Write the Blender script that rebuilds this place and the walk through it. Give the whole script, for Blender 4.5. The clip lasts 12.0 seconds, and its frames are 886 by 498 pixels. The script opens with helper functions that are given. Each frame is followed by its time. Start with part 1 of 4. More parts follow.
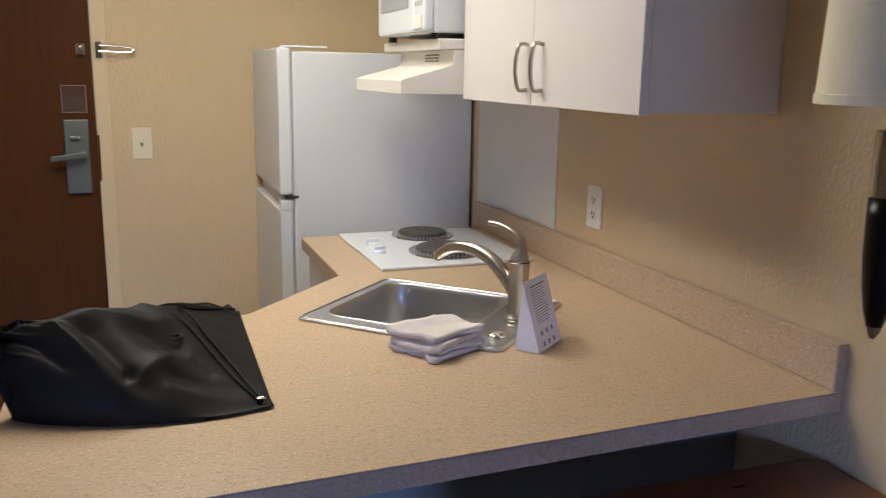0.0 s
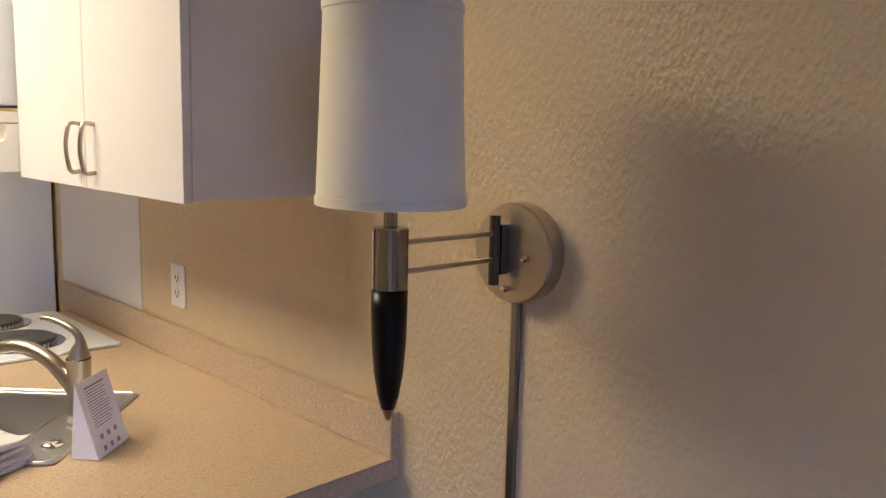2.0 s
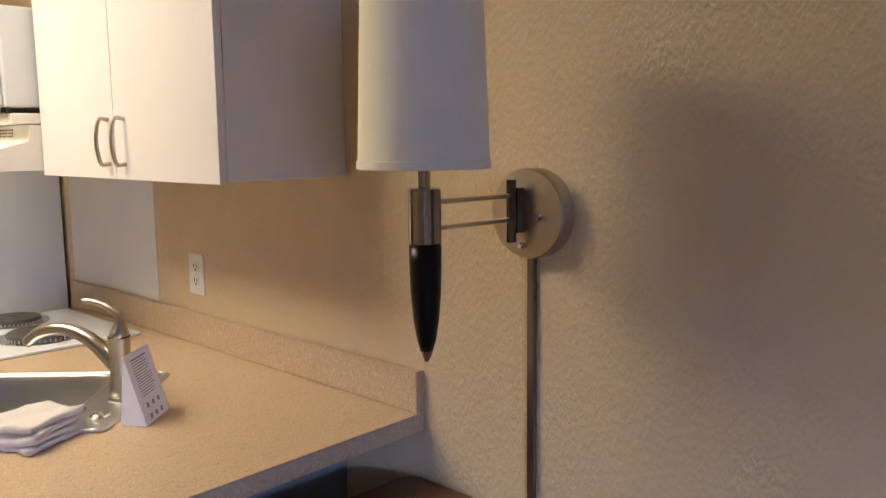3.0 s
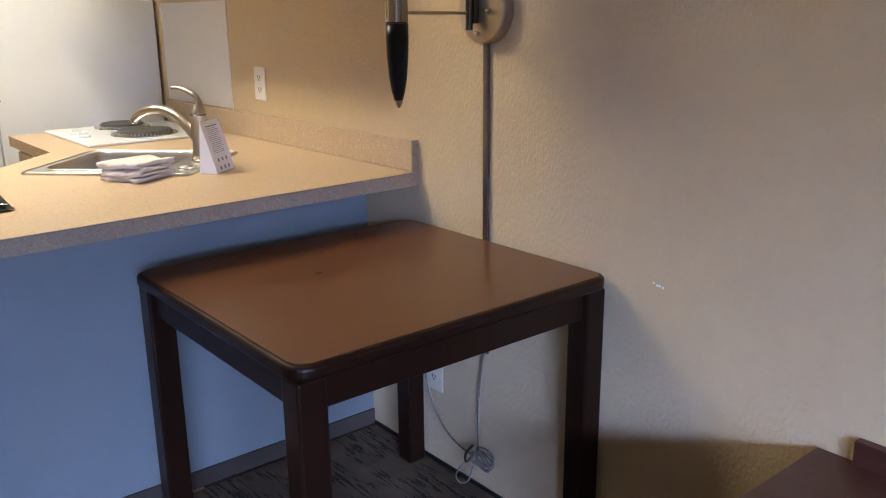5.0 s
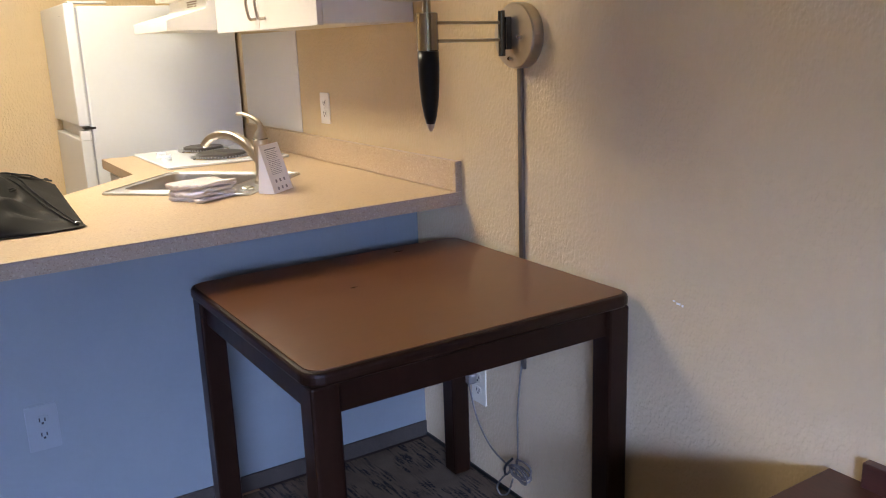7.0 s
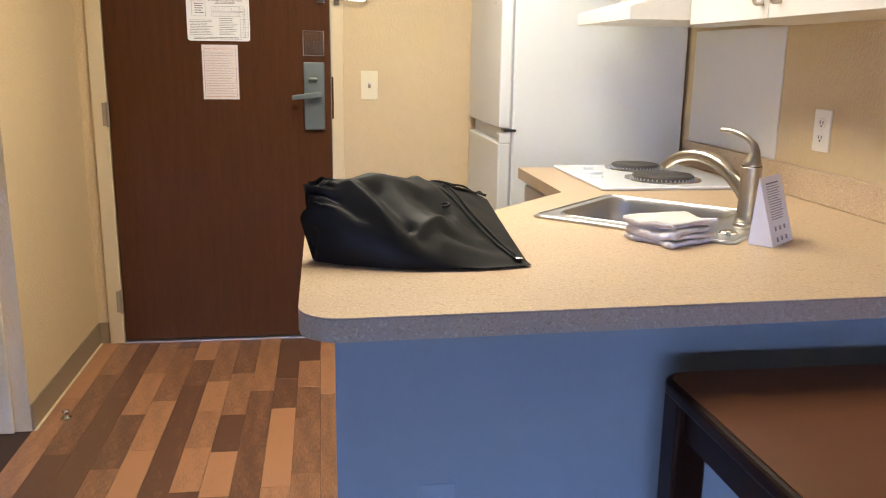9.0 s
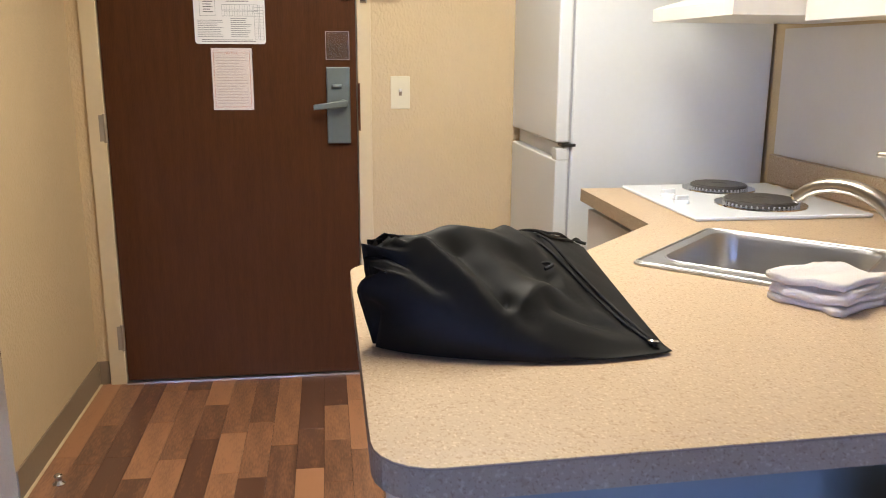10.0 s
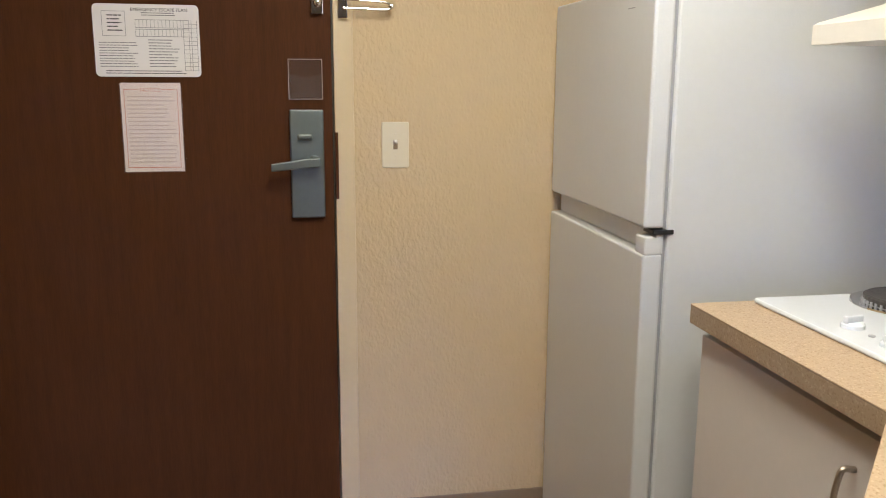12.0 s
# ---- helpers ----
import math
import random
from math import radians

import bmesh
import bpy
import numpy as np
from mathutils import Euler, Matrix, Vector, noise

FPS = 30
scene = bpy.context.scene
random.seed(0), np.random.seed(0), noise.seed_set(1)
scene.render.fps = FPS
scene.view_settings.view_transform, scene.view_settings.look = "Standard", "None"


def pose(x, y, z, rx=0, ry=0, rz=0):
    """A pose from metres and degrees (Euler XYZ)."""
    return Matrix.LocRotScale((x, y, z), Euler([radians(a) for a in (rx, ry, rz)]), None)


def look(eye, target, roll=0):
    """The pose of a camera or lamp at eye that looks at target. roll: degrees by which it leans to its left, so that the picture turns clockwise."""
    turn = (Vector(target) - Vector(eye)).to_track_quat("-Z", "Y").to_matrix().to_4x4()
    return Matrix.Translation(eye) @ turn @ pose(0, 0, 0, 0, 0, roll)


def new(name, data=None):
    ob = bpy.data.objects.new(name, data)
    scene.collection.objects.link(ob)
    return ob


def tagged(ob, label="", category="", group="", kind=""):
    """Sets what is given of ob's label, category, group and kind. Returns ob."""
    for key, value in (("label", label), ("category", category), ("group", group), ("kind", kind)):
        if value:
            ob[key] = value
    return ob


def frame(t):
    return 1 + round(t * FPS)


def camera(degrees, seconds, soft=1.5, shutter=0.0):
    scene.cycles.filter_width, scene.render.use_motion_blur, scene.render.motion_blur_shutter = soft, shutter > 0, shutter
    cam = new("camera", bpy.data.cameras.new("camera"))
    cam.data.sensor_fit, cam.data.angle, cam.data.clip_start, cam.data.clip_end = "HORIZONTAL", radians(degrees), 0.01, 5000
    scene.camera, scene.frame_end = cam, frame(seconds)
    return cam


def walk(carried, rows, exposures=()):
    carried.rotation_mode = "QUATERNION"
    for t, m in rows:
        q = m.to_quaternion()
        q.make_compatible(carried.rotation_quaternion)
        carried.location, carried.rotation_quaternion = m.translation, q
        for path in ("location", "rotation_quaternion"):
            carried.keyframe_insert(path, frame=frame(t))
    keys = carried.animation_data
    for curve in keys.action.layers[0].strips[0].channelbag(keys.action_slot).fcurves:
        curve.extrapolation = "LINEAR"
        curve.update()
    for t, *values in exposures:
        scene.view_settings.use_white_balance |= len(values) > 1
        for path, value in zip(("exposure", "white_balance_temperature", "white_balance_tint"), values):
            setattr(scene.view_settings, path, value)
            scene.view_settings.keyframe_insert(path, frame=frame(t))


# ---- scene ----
cam = camera(56.0, 12.0, soft=1.0, shutter=0.15)
PATH = [
    (0, (0.178, 0.595, 1.482), (0.851, 2.432, 1.07), 1.0),
    (0.5, (0.287, 0.588, 1.484), (1.184, 2.333, 1.102), -0.2),
    (1, (0.327, 0.578, 1.482), (1.341, 2.261, 1.108), 0.4),
    (1.5, (0.349, 0.578, 1.491), (1.525, 2.155, 1.131), 1.4),
    (2, (0.353, 0.525, 1.556), (1.725, 1.953, 1.275), 1.3),
    (2.5, (0.285, 0.485, 1.589), (1.707, 1.884, 1.434), 0.7),
    (3, (0.179, 0.473, 1.497), (1.598, 1.857, 1.235), -0.7),
    (3.5, (0.128, 0.377, 1.399), (1.467, 1.804, 0.982), -1.3),
    (3.7, (0.118, 0.291, 1.373), (1.425, 1.74, 0.937), -1.3),
    (5.3, (-0.085, -0.263, 1.339), (1.122, 1.236, 0.795), -0.9),
    (5.5, (-0.049, -0.323, 1.352), (1.146, 1.187, 0.812), -1.2),
    (6, (0.025, -0.43, 1.348), (1.207, 1.094, 0.819), -1.0),
    (6.5, (0.025, -0.423, 1.356), (1.134, 1.162, 0.846), -1.6),
    (7, (0.021, -0.345, 1.353), (1.054, 1.297, 0.869), -2.0),
    (7.5, (-0.009, -0.148, 1.348), (0.949, 1.547, 0.892), -0.9),
    (7.7, (-0.024, -0.07, 1.342), (0.835, 1.68, 0.894), -0.6),
    (9.3, (-0.022, 0.587, 1.301), (0.23, 2.52, 0.855), 0.9),
    (9.5, (-0.056, 0.692, 1.305), (0.229, 2.621, 0.864), 1.1),
    (10, (-0.105, 0.9, 1.322), (0.165, 2.83, 0.87), 0.3),
    (10.5, (-0.094, 1.179, 1.338), (0.067, 3.126, 0.909), 0.2),
    (11, (-0.127, 1.467, 1.321), (0.111, 3.41, 0.912), 0.8),
    (11.5, (-0.151, 1.695, 1.335), (0.189, 3.624, 0.933), 0.6),
    (12, (-0.097, 1.926, 1.348), (0.254, 3.856, 0.959), 0.3),
]
EXPOSURES = [
    (0.0, -0.32, 6150, 10), (0.5, -0.29, 6300, 10), (1.0, -0.13, 6400, 10), (1.5, -0.03, 6650, 10), (2.5, 0.22, 7400, 14), (3.0, 0.05, 7200, 13),
    (3.5, 0.0, 7100, 12), (5.5, 0.49, 6850, 9), (7.0, 0.51, 7100, 10), (7.7, 0.5, 7050, 10), (9.3, 0.43, 6450, 9), (10.0, 0.35, 6300, 10),
    (10.5, 0.34, 6300, 11), (11.0, 0.34, 6200, 10), (11.5, 0.12, 6250, 9), (12.0, 0.03, 6200, 9),
]
walk(cam, [(t, look(eye, target, roll)) for t, eye, target, roll in PATH], EXPOSURES)

# ---- world and lights ----
world = bpy.data.worlds.new("world")
scene.world = world
world.use_nodes = True
wn = world.node_tree
sky = wn.nodes.new("ShaderNodeTexSky")
sky.sky_type, sky.sun_disc, sky.sun_elevation, sky.sun_rotation = "NISHITA", False, radians(35), radians(60)
wn.links.new(sky.outputs[0], wn.nodes["Background"].inputs[0])
wn.nodes["Background"].inputs[1].default_value = 0.05


def area(name, m, sx, sy, power, color):
    data = bpy.data.lights.new(name, "AREA")
    data.shape, data.size, data.size_y, data.energy, data.color = "RECTANGLE", sx, sy, power, color
    ob = new(name, data)
    ob.matrix_world = m
    return ob


LAMP_X, LAMP_Y, CEIL = 0.25, 2.78, 2.40
area("kitchen_light_lamp", look((LAMP_X, LAMP_Y, CEIL - 0.095), (LAMP_X, LAMP_Y, 0), 0), 0.55, 1.2, 21, (1.0, 0.915, 0.76))
area("window_daylight", look((-5.2, -8.0, 4.5), (0.3, 0.4, 0.8)), 7.0, 3.2, 5000, (0.33, 0.47, 1.0))

# ---- materials ----


def mat(name, base, rough=0.5, metal=0.0, var=0.08, scale=6.0, fine=60.0, bump=0.0, bump_scale=120.0, stretch=(1, 1, 1), dark=None, spec=0.5, rand=0.0, rv=0.06):
    m = bpy.data.materials.new(name)
    m.use_nodes = True
    nt = m.node_tree
    b = nt.nodes["Principled BSDF"]
    b.inputs["Metallic"].default_value = metal
    b.inputs["Specular IOR Level"].default_value = spec
    tc = nt.nodes.new("ShaderNodeTexCoord")
    mp = nt.nodes.new("ShaderNodeMapping")
    mp.inputs["Scale"].default_value = stretch
    nt.links.new(tc.outputs["Object"], mp.inputs[0])
    n1, n2 = nt.nodes.new("ShaderNodeTexNoise"), nt.nodes.new("ShaderNodeTexNoise")
    n1.inputs["Scale"].default_value, n1.inputs["Detail"].default_value = scale, 4
    n2.inputs["Scale"].default_value, n2.inputs["Detail"].default_value = fine, 3
    for n in (n1, n2):
        nt.links.new(mp.outputs[0], n.inputs["Vector"])
    add = nt.nodes.new("ShaderNodeMix")
    add.data_type = "FLOAT"
    add.inputs[0].default_value = 0.45
    nt.links.new(n1.outputs[0], add.inputs[2])
    nt.links.new(n2.outputs[0], add.inputs[3])
    fac = add.outputs[0]
    if rand:
        oi = nt.nodes.new("ShaderNodeObjectInfo")
        ma = nt.nodes.new("ShaderNodeMath")
        ma.operation = "MULTIPLY_ADD"
        ma.inputs[1].default_value, ma.inputs[2].default_value = rand, -rand / 2
        nt.links.new(oi.outputs["Random"], ma.inputs[0])
        ad = nt.nodes.new("ShaderNodeMath")
        nt.links.new(fac, ad.inputs[0])
        nt.links.new(ma.outputs[0], ad.inputs[1])
        fac = ad.outputs[0]
    ramp = nt.nodes.new("ShaderNodeValToRGB")
    lo = dark or tuple(c * (1 - var) for c in base)
    hi = tuple(min(1, c * (1 + var)) for c in base)
    ramp.color_ramp.elements[0].position, ramp.color_ramp.elements[1].position = 0.3, 0.7
    ramp.color_ramp.elements[0].color, ramp.color_ramp.elements[1].color = (*lo, 1), (*hi, 1)
    nt.links.new(fac, ramp.inputs[0])
    nt.links.new(ramp.outputs[0], b.inputs["Base Color"])
    rr = nt.nodes.new("ShaderNodeMapRange")
    rr.inputs["To Min"].default_value, rr.inputs["To Max"].default_value = max(0.02, rough - rv), min(1, rough + rv)
    nt.links.new(n1.outputs[0], rr.inputs[0])
    nt.links.new(rr.outputs[0], b.inputs["Roughness"])
    if bump:
        bn = nt.nodes.new("ShaderNodeTexNoise")
        bn.inputs["Scale"].default_value, bn.inputs["Detail"].default_value = bump_scale, 2
        nt.links.new(mp.outputs[0], bn.inputs["Vector"])
        bp = nt.nodes.new("ShaderNodeBump")
        bp.inputs["Strength"].default_value, bp.inputs["Distance"].default_value = min(1, bump), 0.004
        nt.links.new(bn.outputs[0], bp.inputs["Height"])
        nt.links.new(bp.outputs[0], b.inputs["Normal"])
    return m


def speckled(name, base, dark, light, rough):
    """Laminate with small flecks of darker and lighter colour."""
    m = mat(name, base, rough, var=0.06, scale=9, fine=90)
    nt = m.node_tree
    b = nt.nodes["Principled BSDF"]
    src = b.inputs["Base Color"].links[0].from_socket
    tc = nt.nodes["Texture Coordinate"]
    for scale, col, lo, hi in ((260.0, dark, 0.57, 0.66), (190.0, light, 0.58, 0.68), (75.0, dark, 0.62, 0.8)):
        n = nt.nodes.new("ShaderNodeTexNoise")
        n.inputs["Scale"].default_value, n.inputs["Detail"].default_value = scale, 2
        nt.links.new(tc.outputs["Object"], n.inputs["Vector"])
        r = nt.nodes.new("ShaderNodeMapRange")
        r.inputs["From Min"].default_value, r.inputs["From Max"].default_value = lo, hi
        nt.links.new(n.outputs[0], r.inputs[0])
        mx = nt.nodes.new("ShaderNodeMix")
        mx.data_type = "RGBA"
        nt.links.new(r.outputs[0], mx.inputs[0])
        nt.links.new(src, mx.inputs[6])
        mx.inputs[7].default_value = (*col, 1)
        src = mx.outputs[2]
    nt.links.new(src, b.inputs["Base Color"])
    return m


def carpet_material():
    m = mat("carpet", (0.15, 0.105, 0.066), 0.95, var=0.3, scale=12, fine=400, bump=0.8, bump_scale=500, spec=0.1)
    nt = m.node_tree
    b = nt.nodes["Principled BSDF"]
    src = b.inputs["Base Color"].links[0].from_socket
    tc = nt.nodes["Texture Coordinate"]
    # short dark dashes, gathered in patches
    def field(scale, turn, lo, hi, detail):
        mp = nt.nodes.new("ShaderNodeMapping")
        mp.inputs["Scale"].default_value, mp.inputs["Rotation"].default_value = scale, (0, 0, radians(turn))
        nt.links.new(tc.outputs["Object"], mp.inputs[0])
        n = nt.nodes.new("ShaderNodeTexNoise")
        n.inputs["Scale"].default_value, n.inputs["Detail"].default_value = 1.6, detail
        nt.links.new(mp.outputs[0], n.inputs["Vector"])
        r = nt.nodes.new("ShaderNodeMapRange")
        r.inputs["From Min"].default_value, r.inputs["From Max"].default_value = lo, hi
        nt.links.new(n.outputs[0], r.inputs[0])
        return r.outputs[0]

    out = None
    for sock in (field((62, 7, 1), 3, 0.48, 0.58, 2), field((9, 3.5, 1), 3, 0.4, 0.5, 0), field((60, 130, 1), 3, 0.36, 0.5, 1)):
        if out is None:
            out = sock
            continue
        mul = nt.nodes.new("ShaderNodeMath")
        mul.operation = "MULTIPLY"
        nt.links.new(out, mul.inputs[0])
        nt.links.new(sock, mul.inputs[1])
        out = mul.outputs[0]
    mx = nt.nodes.new("ShaderNodeMix")
    mx.data_type = "RGBA"
    nt.links.new(out, mx.inputs[0])
    nt.links.new(src, mx.inputs[6])
    mx.inputs[7].default_value = (0.03, 0.026, 0.022, 1)
    nt.links.new(mx.outputs[2], b.inputs["Base Color"])
    return m


def clear(name, rough=0.02, tint=(1, 1, 1), ior=1.45):
    m = bpy.data.materials.new(name)
    m.use_nodes = True
    b = m.node_tree.nodes["Principled BSDF"]
    b.inputs["Base Color"].default_value = (*tint, 1)
    b.inputs["Transmission Weight"].default_value, b.inputs["Roughness"].default_value, b.inputs["IOR"].default_value = 1.0, rough, ior
    return m


def glow(name, color, strength):
    m = bpy.data.materials.new(name)
    m.use_nodes = True
    b = m.node_tree.nodes["Principled BSDF"]
    b.inputs["Base Color"].default_value = (0.8, 0.8, 0.8, 1)
    b.inputs["Emission Color"].default_value, b.inputs["Emission Strength"].default_value = (*color, 1), strength
    return m


M_WALL = mat("wall_paint", (0.62, 0.48, 0.29), 0.6, var=0.03, scale=2.5, fine=30, bump=0.6, bump_scale=125, spec=0.35, stretch=(1, 1, 0.62))


def orange_peel(m, scale, distance):
    """Sprayed texture: flattened blobs with soft edges, of two sizes."""
    nt = m.node_tree
    bp = nt.nodes["Bump"]
    src = bp.inputs["Height"].links[0].from_node
    src.inputs["Scale"].default_value, src.inputs["Detail"].default_value = scale, 1
    r = nt.nodes.new("ShaderNodeMapRange")
    r.interpolation_type = "SMOOTHSTEP"
    r.inputs["From Min"].default_value, r.inputs["From Max"].default_value = 0.36, 0.68
    nt.links.new(src.outputs[0], r.inputs[0])
    nt.links.new(r.outputs[0], bp.inputs["Height"])
    bp.inputs["Strength"].default_value, bp.inputs["Distance"].default_value = 1.0, distance
    return m


orange_peel(M_WALL, 110, 0.0009)
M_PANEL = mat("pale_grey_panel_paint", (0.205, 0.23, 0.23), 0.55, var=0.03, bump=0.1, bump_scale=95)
M_CEIL = mat("ceiling_paint", (0.78, 0.76, 0.7), 0.9, var=0.03, bump=0.8, bump_scale=150)
M_TRIM = mat("cream_trim_paint", (0.66, 0.54, 0.34), 0.4, var=0.03, bump=0.05)
M_COVE = mat("brown_vinyl_base", (0.27, 0.2, 0.13), 0.5, var=0.06)
M_DOOR = mat("dark_brown_door_veneer", (0.074, 0.027, 0.009), 0.5, spec=0.1, var=0.2, scale=5, fine=40, stretch=(9, 9, 0.6), bump=0.05)
M_PLANK = mat("vinyl_plank", (0.33, 0.158, 0.075), 0.38, var=0.25, scale=3.2, fine=24, stretch=(8, 1.5, 1), dark=(0.125, 0.058, 0.033), rand=0.62)
M_JOINT = mat("plank_joint", (0.05, 0.025, 0.015), 0.8)
M_CARPET = carpet_material()
M_BASEC = mat("carpet_base", (0.055, 0.042, 0.03), 0.95, var=0.3, fine=300, bump=0.5, bump_scale=400)
M_LAMI = speckled("beige_laminate", (0.5, 0.37, 0.24), (0.37, 0.24, 0.13), (0.62, 0.48, 0.32), 0.38)
# beige laminate of the top again, darkened to paint in the upright edge's shade
M_EDGE_SHADED = speckled("laminate_edge_shaded", (0.36, 0.27, 0.18), (0.27, 0.18, 0.11), (0.45, 0.35, 0.24), 0.45)
M_WHITE = mat("white_melamine", (0.7, 0.67, 0.64), 0.35, var=0.02)
M_SIDE = mat("grey_white_side", (0.68, 0.64, 0.56), 0.5, var=0.02)
M_FRIDGE = mat("fridge_white", (0.66, 0.68, 0.68), 0.4, var=0.02, bump=0.06, bump_scale=300)
M_GASKET = mat("gasket_grey", (0.35, 0.36, 0.38), 0.6)
M_ENAMEL = mat("white_enamel", (0.74, 0.78, 0.82), 0.16, var=0.02)
M_CREAM = mat("cream_plastic", (0.78, 0.75, 0.68), 0.4, var=0.03)
M_STEEL = mat("brushed_steel", (0.58, 0.585, 0.6), 0.33, 1.0, var=0.05, scale=8, fine=120, stretch=(1, 1, 6))
M_NICKEL = mat("brushed_nickel", (0.5, 0.44, 0.37), 0.36, 1.0, var=0.06)
M_STRIP = mat("dull_metal_strip", (0.22, 0.21, 0.2), 0.35, 1.0, var=0.06)
M_FAUCET = mat("satin_nickel_faucet", (0.45, 0.41, 0.36), 0.3, 1.0, var=0.05)
M_GUN = mat("dark_polished_metal", (0.16, 0.16, 0.17), 0.18, 1.0, var=0.05)
M_SLEEVE = mat("polished_nickel_sleeve", (0.45, 0.42, 0.38), 0.14, 1.0, var=0.05)
M_CHROME = mat("chrome", (0.75, 0.75, 0.75), 0.08, 1.0, var=0.03)
M_LOCK = mat("satin_chrome_lock", (0.21, 0.24, 0.225), 0.5, 1.0, var=0.05)
M_HINGE = mat("dull_hinge_paint", (0.33, 0.27, 0.2), 0.55, 0.2, var=0.1)
M_BLACK = mat("black_plastic", (0.012, 0.012, 0.012), 0.35)
M_LACQ = mat("black_lacquer", (0.005, 0.0045, 0.0045), 0.3, spec=0.2)
M_BURN = mat("black_burner_iron", (0.055, 0.05, 0.046), 0.45, var=0.3, bump=0.2)
M_BAG = mat("black_nonwoven_fabric", (0.0085, 0.0085, 0.0078), 0.56, var=0.2, bump=0.05, bump_scale=1600, spec=0.16)
M_CORD = mat("black_cord", (0.006, 0.006, 0.006), 0.8, var=0.2, bump=0.3, bump_scale=900)
M_TOWEL = mat("white_terry", (0.74, 0.7, 0.67), 0.95, var=0.08, fine=300, bump=1.0, bump_scale=420, spec=0.1)
M_TABLE = mat("table_top_laminate", (0.12, 0.047, 0.02), 0.28, var=0.1, scale=2, fine=25, stretch=(1, 4, 1), rv=0.015)
M_TLEG = mat("dark_stained_wood", (0.016, 0.006, 0.003), 0.34, spec=0.2, var=0.2, scale=4, fine=40, stretch=(8, 8, 1))
M_DESK = mat("mahogany_laminate", (0.06, 0.021, 0.015), 0.36, var=0.35, scale=3, fine=30, stretch=(14, 1, 14))
M_SHADE = mat("linen_shade", (0.82, 0.76, 0.6), 0.9, var=0.04, fine=500, bump=0.25, bump_scale=700, spec=0.15)
M_PAPER = mat("white_paper", (0.86, 0.85, 0.83), 0.7, var=0.02)
M_PINK = mat("pinkish_notice_paper", (0.78, 0.69, 0.64), 0.5, var=0.03)
M_INK = mat("dark_ink", (0.08, 0.08, 0.09), 0.8)
M_GREYINK = mat("grey_ink", (0.3, 0.3, 0.31), 0.8)
M_PALEINK = mat("pale_grey_ink", (0.52, 0.46, 0.43), 0.8)
M_REDINK = mat("red_ink", (0.55, 0.2, 0.14), 0.8)
M_IVORY = mat("ivory_plastic", (0.74, 0.68, 0.52), 0.35, var=0.02)
M_POUT = mat("grey_outlet_plastic", (0.235, 0.26, 0.26), 0.35, var=0.02)
M_OUTLET = mat("white_outlet_plastic", (0.78, 0.75, 0.7), 0.35, var=0.02)
M_CLEAR = clear("clear_plastic", 0.1, ior=1.2)
M_FILM = mat("clear_plastic_film", (0.22, 0.17, 0.15), 0.3, var=0.02, spec=0.12)
M_FILM.node_tree.nodes["Principled BSDF"].inputs["Alpha"].default_value = 0.12
M_SLEEVEFILM = mat("clear_sleeve_film", (0.78, 0.72, 0.68), 0.2, var=0.02, spec=0.3)
M_SLEEVEFILM.node_tree.nodes["Principled BSDF"].inputs["Alpha"].default_value = 0.12
M_FILMRIM = mat("clear_plastic_edge", (0.6, 0.5, 0.46), 0.2, var=0.02)
M_FILMRIM.node_tree.nodes["Principled BSDF"].inputs["Alpha"].default_value = 0.6
M_CABLE = mat("clear_cable_jacket", (0.2, 0.18, 0.155), 0.16, var=0.2)
M_CANDY = mat("candy_red", (0.6, 0.05, 0.06), 0.25)
M_SCREEN = mat("black_screen", (0.01, 0.01, 0.012), 0.12)
M_GLASS = clear("window_glass")
M_DIFF = glow("light_diffuser", (1.0, 0.915, 0.76), 8.0)

# ---- mesh helpers ----


def part(name, bm, material, parent=None, label="", smooth=False):
    me = bpy.data.meshes.new(name)
    bmesh.ops.recalc_face_normals(bm, faces=bm.faces)
    if smooth:
        for f in bm.faces:
            f.smooth = True
    bm.to_mesh(me)
    bm.free()
    me.materials.append(material)
    ob = new(name, me)
    if parent is not None:
        ob.parent = parent
        if parent.type == "EMPTY":
            ob.matrix_parent_inverse = Matrix.Translation(-parent.location)
    if label:
        ob["label"] = label
    return ob


def thing(name, at, label, category, group="", kind=""):
    ob = new(name)
    ob.empty_display_size = 0.05
    ob.location = at
    return tagged(ob, label, category, group, kind)


def box(lo, hi, bevel=0.0, bm=None, m=None, seg=2):
    out = bm or bmesh.new()
    lo, hi = Vector(lo), Vector(hi)
    g = bmesh.ops.create_cube(out, size=1, matrix=Matrix.Translation((lo + hi) / 2) @ Matrix.Diagonal((*(hi - lo), 1)))
    vs = g["verts"]
    if bevel:
        es = list({e for v in vs for e in v.link_edges})
        r = bmesh.ops.bevel(out, geom=es, offset=bevel, segments=seg, affect="EDGES", profile=0.5)
        vs = list({v for f in r["faces"] for v in f.verts} | {v for v in vs if v.is_valid})
    if m is not None:
        bmesh.ops.transform(out, matrix=m, verts=vs)
    return out


def lathe(profile, n=32, m=None, bm=None, caps=True):
    """Spin (radius, height) pairs round z."""
    out = bm or bmesh.new()
    rings = []
    for r, z in profile:
        rings.append([out.verts.new((r * math.cos(2 * math.pi * i / n), r * math.sin(2 * math.pi * i / n), z)) for i in range(n)])
    for a, b in zip(rings, rings[1:]):
        for i in range(n):
            out.faces.new((a[i], a[(i + 1) % n], b[(i + 1) % n], b[i]))
    if caps:
        out.faces.new(rings[0][::-1])
        out.faces.new(rings[-1])
    if m is not None:
        bmesh.ops.transform(out, matrix=m, verts=[v for ring in rings for v in ring])
    return out


